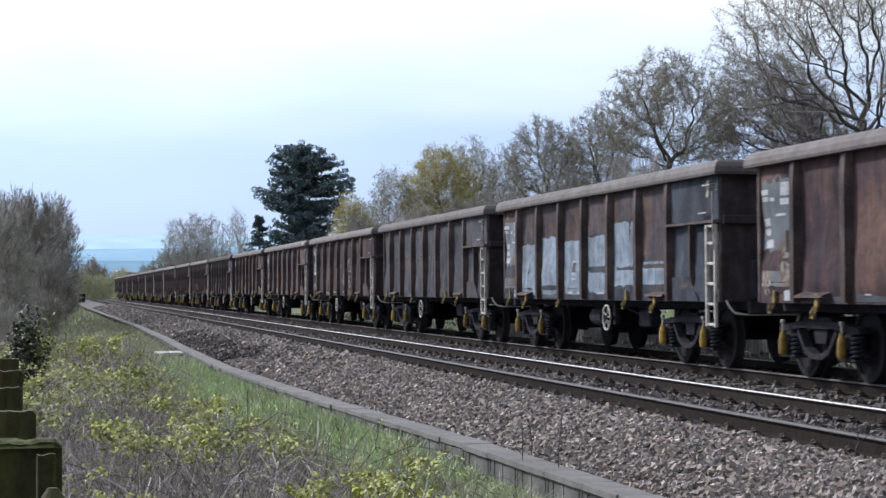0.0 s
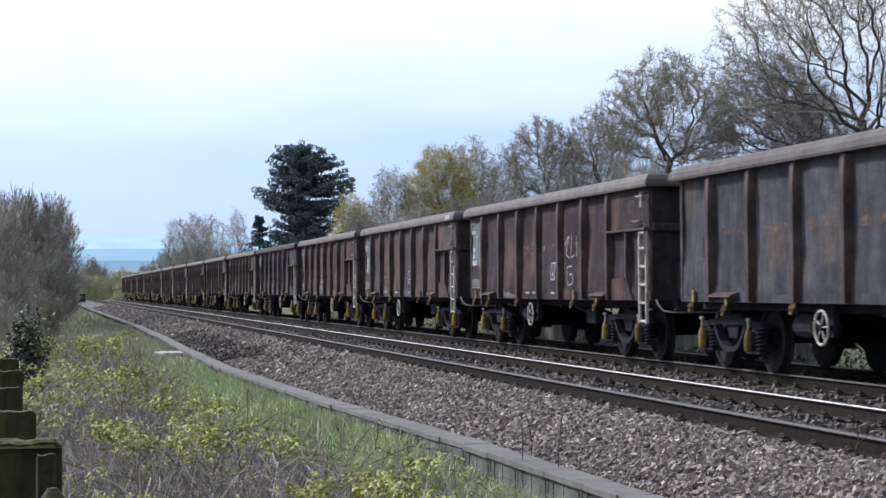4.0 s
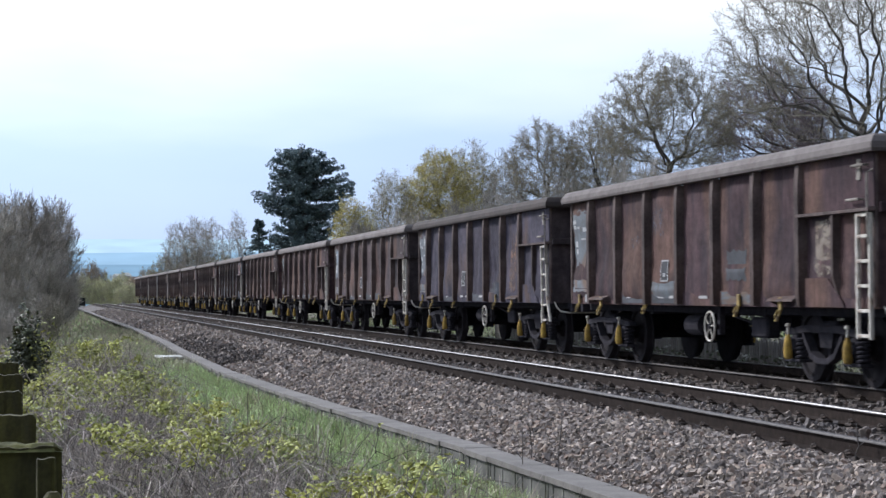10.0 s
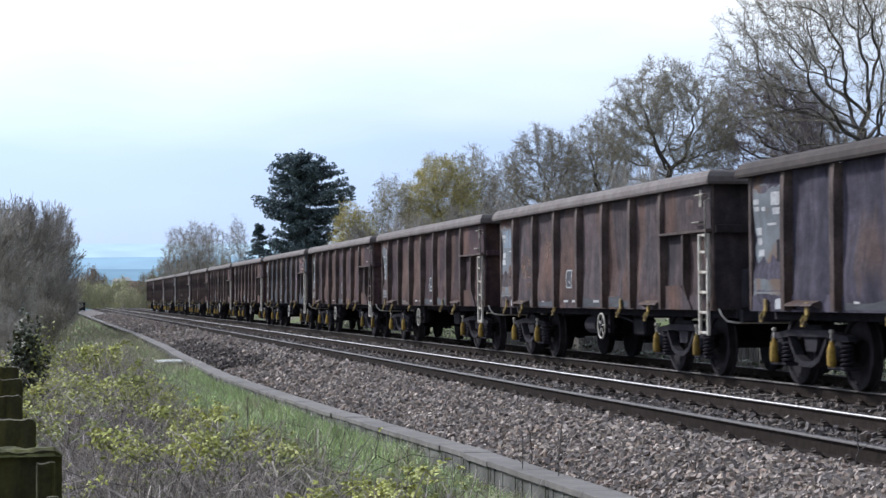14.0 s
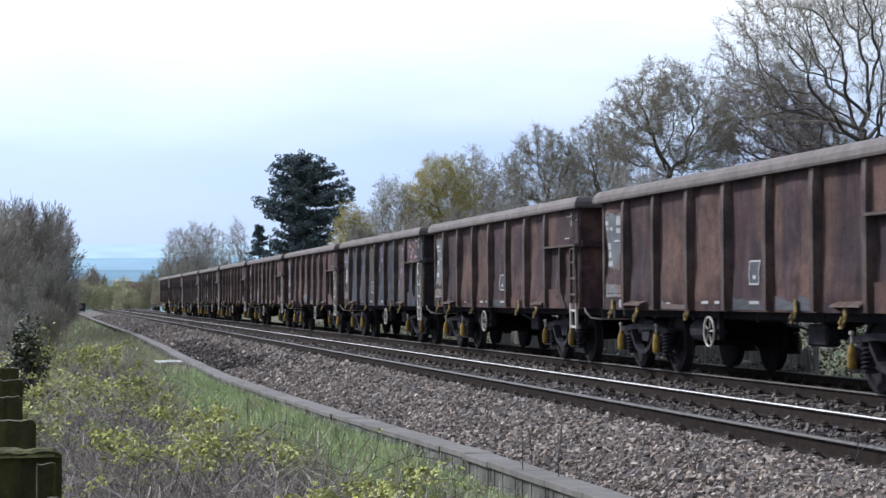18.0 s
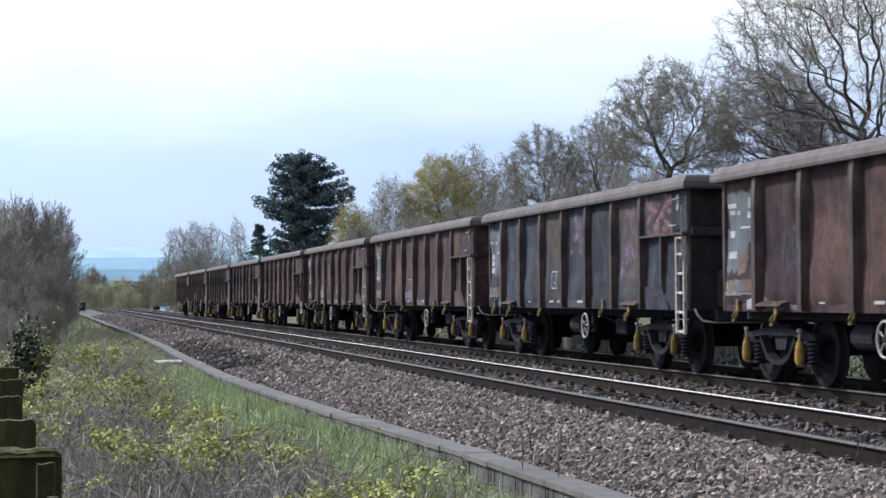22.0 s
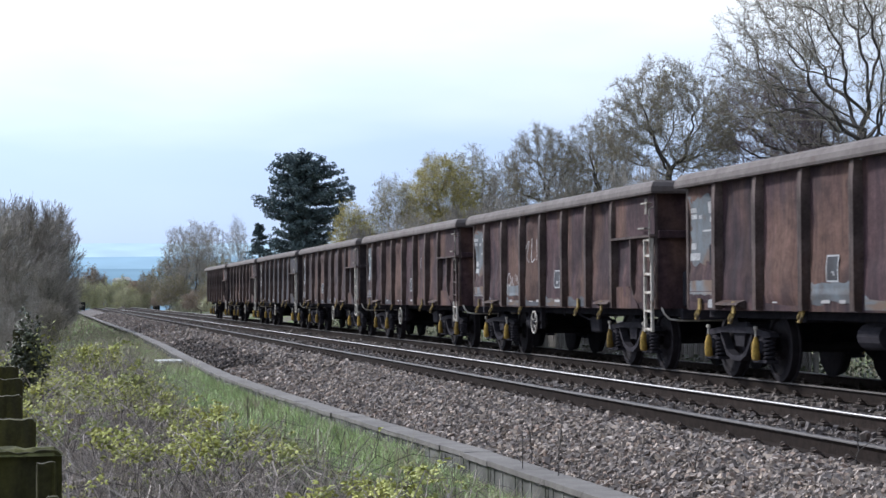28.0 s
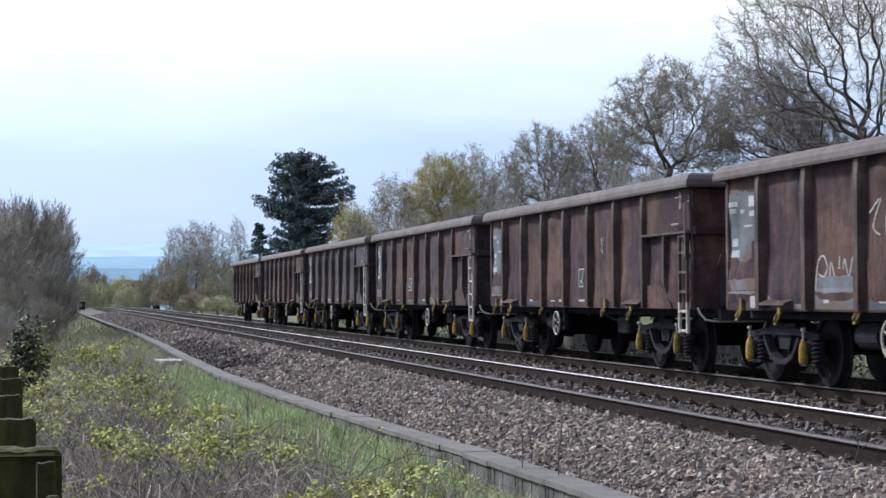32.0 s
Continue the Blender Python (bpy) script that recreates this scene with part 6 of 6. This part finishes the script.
def brambles():
    rng = random.Random(23)
    t = Limbs(23)
    vs, fs = [], []
    top = lambda x, y: (0.80 + 0.40 * patchy(x, y, 0.55) + 0.40 * patchy(x + 5, y, 1.3)) * max(0.22, min(1.0, (bramble_edge(y) + 0.3 - x) / 1.0))
    def leaf_group(c, s):
        """A leaf of three leaflets."""
        for q in range(3):
            b = rng.uniform(0, 6.28)
            d = Vector((math.cos(b), math.sin(b), rng.uniform(-0.8, 0.7))).normalized()
            side = d.cross(Vector((rng.gauss(0, 0.8), rng.gauss(-0.5, 0.8), 0.8))).normalized() * s * 0.6
            k0 = len(vs)
            vs.extend([c, c + d * s + side, c + d * s * 2 - Vector((0, 0, 0.25 * s)), c + d * s - side, c + d * s + Vector((0, 0, 0.18 * s))])
            fs.extend([(k0, k0 + 1, k0 + 4), (k0 + 1, k0 + 2, k0 + 4), (k0 + 2, k0 + 3, k0 + 4), (k0 + 3, k0, k0 + 4)])

    for i in range(4600):
        y = 8.5 + 34 * rng.random() ** 1.2
        x = rng.uniform(-0.9, bramble_edge(y))
        h = max(0.12, top(x, y)) * rng.uniform(0.55, 1.2)
        a = rng.uniform(0, 6.28)
        ln = rng.uniform(0.5, 1.7) * (0.45 if x > bramble_edge(y) - 0.6 else 1.0)
        p0 = Vector((x, y, ground_z(x, y) - 0.03))
        pts = []
        for k in range(7):
            s = k / 6
            pts.append(p0 + Vector((math.cos(a) * ln * s, math.sin(a) * ln * s, h * math.sin(min(1.0, s * 1.15) * 2.6) / 0.95)) + Vector((rng.gauss(0, 0.02), rng.gauss(0, 0.02), rng.gauss(0, 0.02))))
        r = rng.uniform(0.0022, 0.0050) if i % 30 else 0.0075
        t.tube(pts, [r * (1 - 0.6 * k / 6) for k in range(7)], 3, 1)
        if rng.random() < 0.06:
            leaf_group(pts[rng.randrange(3, 7)], rng.uniform(0.012, 0.024))
    # new growth: leaves along arching canes, and tight tufts where shoots crowd
    for i in range(1050):
        y = 9.5 + 28 * rng.random() ** 1.25
        x = rng.uniform(-0.7, bramble_edge(y) + 0.2)
        if patchy(x + 4, y, 0.8) + 0.6 * patchy(x + 1, y, 2.2) < 0.03:
            continue
        z = ground_z(x, y) + max(0.15, top(x, y)) * rng.uniform(0.80, 1.10)
        a, ln, sag = rng.uniform(0, 6.28), rng.uniform(0.25, 0.7), rng.uniform(0.05, 0.30)
        size = rng.uniform(0.015, 0.026) * (1 + max(0, y - 16) * 0.02)
        line = [Vector((x + math.cos(a) * ln * q / 10, y + math.sin(a) * ln * q / 10, z + 0.10 * math.sin(q / 10 * 2.6) - sag * (q / 10) ** 2)) for q in range(11)]
        t.tube(line[::2], [0.004, 0.0036, 0.003, 0.0026, 0.002, 0.0012], 3, 1)
        for q, p in enumerate(line):
            for _ in range(rng.randrange(0, 3)):
                leaf_group(p + Vector((rng.gauss(0, 0.022), rng.gauss(0, 0.022), rng.gauss(0.012, 0.016))), size * rng.uniform(0.6, 1.25))
        if i % 2 == 0:
            w = rng.uniform(0.035, 0.08)
            for _ in range(rng.randrange(16, 40)):
                leaf_group(line[3] + Vector((rng.gauss(0, w), rng.gauss(0, w), rng.gauss(0, 0.035))), size * rng.uniform(0.7, 1.4))
    for i in range(11000):
        y = 8.5 + 40 * rng.random() ** 1.35
        x = rng.uniform(-1.2, bramble_edge(y))
        p0 = Vector((x, y, ground_z(x, y)))
        d = Vector((rng.gauss(0, 0.55), rng.gauss(0, 0.55), rng.uniform(0.3, 1.0))).normalized() * rng.uniform(0.3, 0.95)
        t.tube([p0, p0 + d * 0.5 + Vector((0, 0, 0.03)), p0 + d], [0.0034 + y * 0.00006, 0.003 + y * 0.00005, 0.0015], 3, 1)
    thicket = tagged(new("bramble_thicket"), "tangle of dead grey bramble canes with yellow-green new leaves", "brambles", kind="stuff")
    child("canes", mesh_of("canes", t.v[1], t.f[1], M_CANE), thicket, None, "dead grey canes")
    child("leaves", mesh_of("leaves", vs, fs, M_LEAF), thicket, None, "yellow-green new leaves")


def stalks():
    rng = random.Random(29)
    for px, dist, high, lean in ((665, 20.5, 0.55, 0.02), (925, 17.6, 0.75, -0.03), (988, 16.9, 0.85, 0.01), (1010, 16.6, 0.5, 0.12), (1222, 15.3, 0.30, 0.18), (1510, 15.0, 0.3, 0.1), (940, 18.4, 0.4, -0.1), (500, 25, 0.5, 0.1), (725, 20, 0.4, -0.12), (436, 27, 0.6, 0.03), (330, 33, 0.6, -0.05), (590, 22, 0.45, 0.25)):
        x, y = polar(px, dist)
        z = ground_z(x, y) if x < trough_x(y) else bed_z(x, y)
        s = tagged(new("dead_stalk"), "dry dead weed stalk standing in the verge", "weed", "dead stalks")
        s.location = (x, y, z - 0.03)
        bm = bmesh.new()
        pts = [Vector((lean * high * k / 5 + rng.gauss(0, 0.008), rng.gauss(0, 0.01), high * k / 5)) for k in range(6)]
        pipe(bm, pts, 0.005, 5)
        part("stem", bm, M_BARK, s)
        for k in (2, 3, 4):
            bm = bmesh.new()
            d = Vector((rng.gauss(0, 0.05), rng.gauss(0, 0.05), rng.uniform(0.05, 0.12)))
            pipe(bm, [pts[k], pts[k] + d * 0.6, pts[k] + d], 0.003, 4)
            part("side_shoot", bm, M_BARK, s)


verge_grass()
brambles()
stalks()


# ---- fence of old posts beside the camera ----
def ivy(name, label, centre, size, n, mat, seed, leaf=0.05):
    rng = random.Random(seed)
    vs, fs = [], []
    for _ in range(n):
        d = Vector((rng.gauss(0, 1), rng.gauss(0, 1), rng.gauss(0, 1))).normalized() * rng.uniform(0.5, 1.1)
        d *= 1 + 0.5 * noise.noise(d * 2.2)
        c = Vector(centre) + Vector((d.x * size[0], d.y * size[1], d.z * size[2]))
        a = Vector((rng.gauss(0, 1), rng.gauss(0, 1), rng.gauss(0, 0.6))).normalized() * leaf * rng.uniform(0.5, 1.2)
        b = a.cross(d).normalized() * leaf * 0.7
        k = len(vs)
        vs += [c - a, c + b * 0.9, c + a, c - b, c + d * 0.012]
        fs += [(k, k + 1, k + 4), (k + 1, k + 2, k + 4), (k + 2, k + 3, k + 4), (k + 3, k, k + 4)]
    return mesh_of(name, vs, fs, mat)


def post(x_right, y, width, thick, top, lean, moss, round_post=False):
    z0 = ground_z(x_right, y)
    p = tagged(new("fence_post"), "round mossy timber fence post" if round_post else "old dark railway-sleeper fence post capped with moss", "fence post", "fence posts")
    p.matrix_basis = pose(x_right - width / 2, y, z0 - 0.05, 0, lean, 0)
    h = top - z0 + 0.05
    bm = bmesh.new()
    if round_post:
        lathe(bm, [(0, width / 2), (h - 0.03, width / 2), (h, width / 2 - 0.02)], "z", (0, 0, 0), 14)
    else:
        n = 14
        for i in range(n + 1):
            for j in range(n + 1):
                u = -width / 2 + width * i / n
                deep = noise.noise(Vector((u * 30, y, 0.3))) + 0.5 * noise.noise(Vector((u * 70, y, h * j / n * 1.5)))
                top_wear = 0.014 * noise.noise(Vector((u * 25, y * 3, 1.7))) - (0.016 if i in (0, n) else 0)
                for f in (-1, 1):
                    edge = 0.010 if i in (0, n) else 0.0
                    bm.verts.new((u, f * (thick / 2 - edge - 0.012 + 0.010 * deep), h * (j / n) + (top_wear if j == n else 0)))
        bm.verts.ensure_lookup_table()
        at = lambda i, j, f: bm.verts[(i * (n + 1) + j) * 2 + f]
        for i in range(n):
            for j in range(n):
                bm.faces.new((at(i, j, 0), at(i + 1, j, 0), at(i + 1, j + 1, 0), at(i, j + 1, 0)))
                bm.faces.new((at(i, j, 1), at(i, j + 1, 1), at(i + 1, j + 1, 1), at(i + 1, j, 1)))
            bm.faces.new((at(i, n, 0), at(i + 1, n, 0), at(i + 1, n, 1), at(i, n, 1)))
            bm.faces.new((at(0, i, 0), at(0, i + 1, 0), at(0, i + 1, 1), at(0, i, 1)))
            bm.faces.new((at(n, i, 0), at(n, i, 1), at(n, i + 1, 1), at(n, i + 1, 0)))
        bmesh.ops.recalc_face_normals(bm, faces=bm.faces)
    part("post", bm, M_TIMBER, p)
    if moss:
        bm = bmesh.new()
        n = 9
        for i in range(n + 1):
            for j in range(4):
                u, v = -width / 2 - 0.004 + (width + 0.008) * i / n, -thick / 2 - 0.004 + (thick + 0.008) * j / 3
                e = 0 if i in (0, n) or j in (0, 3) else 1
                bm.verts.new((u, v, h - 0.016 + e * (0.026 + 0.012 * noise.noise(Vector((u * 22, v * 22, y))))))
        bm.verts.ensure_lookup_table()
        for i in range(n):
            for j in range(3):
                bm.faces.new([bm.verts[k] for k in (i * 4 + j, i * 4 + 4 + j, i * 4 + 5 + j, i * 4 + 1 + j)])
        part("moss", bm, M_MOSS, p, "yellow-green moss cushion")
    return p


post(0.052, 7.0, 0.29, 0.14, 0.612, 0, True)
post(-0.078, 10.0, 0.26, 0.14, 0.545, 1.0, False)
post(-0.135, 12.5, 0.26, 0.14, 0.535, -1, False)
post(-0.19, 15.6, 0.26, 0.14, 0.52, 0, False)
post(-0.29, 19.0, 0.26, 0.14, 0.50, 1, False)
post(-0.12, 24.2, 0.24, 0.14, 0.78, -2, False)
post(0.030, 6.3, 0.065, 0.06, 0.625, 0, False)
post(0.052, 5.8, 0.072, 0.06, 0.568, 0, False, True)
# added peg: its pale top stands for light through a gap below the post
peg = tagged(new("marker_peg"), "pale peg added for light showing at the foot of the fence", "peg")
peg.location = (polar(41, 6.55)[0], polar(41, 6.55)[1], ground_z(0, 6.5) - 0.05)
part("stake", lathe(bmesh.new(), [(0, 0.026), (1.20, 0.026), (1.235, 0.020), (1.25, 0.008)], "z", (0, 0, 0), 12), M_SLAB, peg)
clump = tagged(new("ivy_clump"), "dark ivy grown over an old fence post", "ivy", kind="stuff")
child("leaves", ivy("leaves", "", (-0.24, 24.1, 0.25), (0.22, 0.26, 0.62), 3400, M_IVY, 41, 0.032), clump, None, "dark ivy leaves")
child("young_leaves", ivy("young_leaves", "", (-0.05, 24.0, 0.55), (0.26, 0.26, 0.34), 170, M_LEAF, 42, 0.026), clump, None, "yellow-green young leaves")

# ---- lineside things ----
slab = tagged(new("chamber_cover"), "pale flat concrete chamber cover on the verge", "concrete slab")
slab.matrix_basis = pose(3.42, 51.5, ground_z(3.42, 51.5), 0, 0, 6)
part("cover", boxes((-0.5, 0.5, -0.75, 0.75, 0.25, 0.31), bevel=0.01), M_SLAB, slab)
part("chamber", boxes((-0.45, 0.45, -0.7, 0.7, -0.05, 0.247)), M_CONCRETE_DARK, slab)


def lineside_case(x, y, w, h, mat, label, base):
    c = tagged(new("equipment_case"), label, "lineside case", "lineside cases")
    c.matrix_basis = pose(x, y, base)
    part("case", boxes((-w / 2, w / 2, -0.25, 0.25, 0.12, h), bevel=0.02), mat, c)
    part("door", boxes((-w / 2 + 0.05, w / 2 - 0.05, -0.27, -0.253, 0.2, h - 0.06), bevel=0.004), mat, c)
    for s in (-1, 1):
        part("foot", boxes((s * w * 0.35 - 0.06, s * w * 0.35 + 0.06, -0.2, 0.2, 0, 0.12)), M_CONCRETE, c)


lineside_case(13.9, 250, 0.9, 0.9, M_BLACK, "low black equipment case beside the far track", bed_z(13.9, 250))
lineside_case(4.3, 243, 0.8, 1.15, M_BLACK, "dark equipment case beside the near track", bed_z(4.55, 243))
lineside_case(3.2, 236, 1.2, 1.2, M_SLAB, "pale grey equipment case by the bushes", ground_z(3.2, 236))
x, y = polar(218, 236)
marker = tagged(new("marker_post"), "short white marker post beside the far track", "marker post")
marker.location = (x, y, ground_z(x, y) - 0.02)
part("post", boxes((-0.16, 0.16, -0.06, 0.06, 0, 1.0), bevel=0.02), M_CREAM, marker)
part("cap", boxes((-0.18, 0.18, -0.08, 0.08, 1.002, 1.04), bevel=0.01), M_CONCRETE, marker)


def paling_fence():
    f = tagged(new("paling_fence"), "low silvered timber paling fence beyond the far track", "fence")
    f.location = (13.95, 33.5, ground_z(13.95, 40))
    bm = bmesh.new()
    prism(bm, [(-0.05, 0), (0.05, 0), (0.05, 0.72), (0.0, 0.78), (-0.05, 0.72)], "x", -0.01, 0.01)
    me = shared("pale", bm, M_PALING)
    rng = random.Random(7)
    for i in range(190):
        child("pale", me, f, pose(0, i * 0.135, rng.uniform(-0.05, 0.03), rng.uniform(-3, 3)))
    for z in (0.2, 0.55):
        part("rail", boxes((0.012, 0.06, -0.1, 25.7, z, z + 0.07)), M_PALING, f)
    bm = boxes((0.062, 0.15, -0.04, 0.04, -0.1, 0.85))
    me = shared("fence_post", bm, M_PALING)
    for i in range(11):
        child("fence_post", me, f, pose(0, i * 2.55, 0))


paling_fence()


def far_scrub():
    """Ivy, brambles and dead grass on the bank beyond the train."""
    rng = random.Random(51)
    vs, fs = [], []
    for _ in range(15000):
        y = 22 + 26 * rng.random() ** 1.3 if rng.random() < 0.55 else rng.uniform(30, 110)
        x = rng.uniform(13.4, 18.5)
        top = 0.35 + 0.40 * patchy(x, y, 0.8) + 0.10 * (x - 13.5)
        c = Vector((x, y, ground_z(x, y) + max(0.05, top) * rng.random() ** 0.5))
        a = Vector((rng.gauss(0, 1), rng.gauss(0, 1), rng.gauss(0, 0.6))).normalized() * rng.uniform(0.03, 0.065)
        b = a.cross(Vector((rng.gauss(0, 1), rng.gauss(0, 1), 1))).normalized() * 0.035
        k = len(vs)
        vs += [c - a, c + b, c + a, c - b]
        fs.append((k, k + 1, k + 2, k + 3))
    tagged(new("bank_scrub", mesh_of("bank_scrub", vs, fs, M_IVY)), "low ivy and bramble scrub on the far bank", "scrub", kind="stuff")
    rows = []
    for _ in range(9000):
        y, x = rng.uniform(22, 110), rng.uniform(13.2, 18)
        rows.append((x, y, ground_z(x, y), rng.uniform(0.15, 0.5), 0.008, rng.uniform(0.1, 0.6), 1 if rng.random() < 0.6 else 0))
    blades("bank_grass", "dry grass on the far bank", rows, (M_GRASS, M_GRASS_DRY), 52)


far_scrub()

motions()
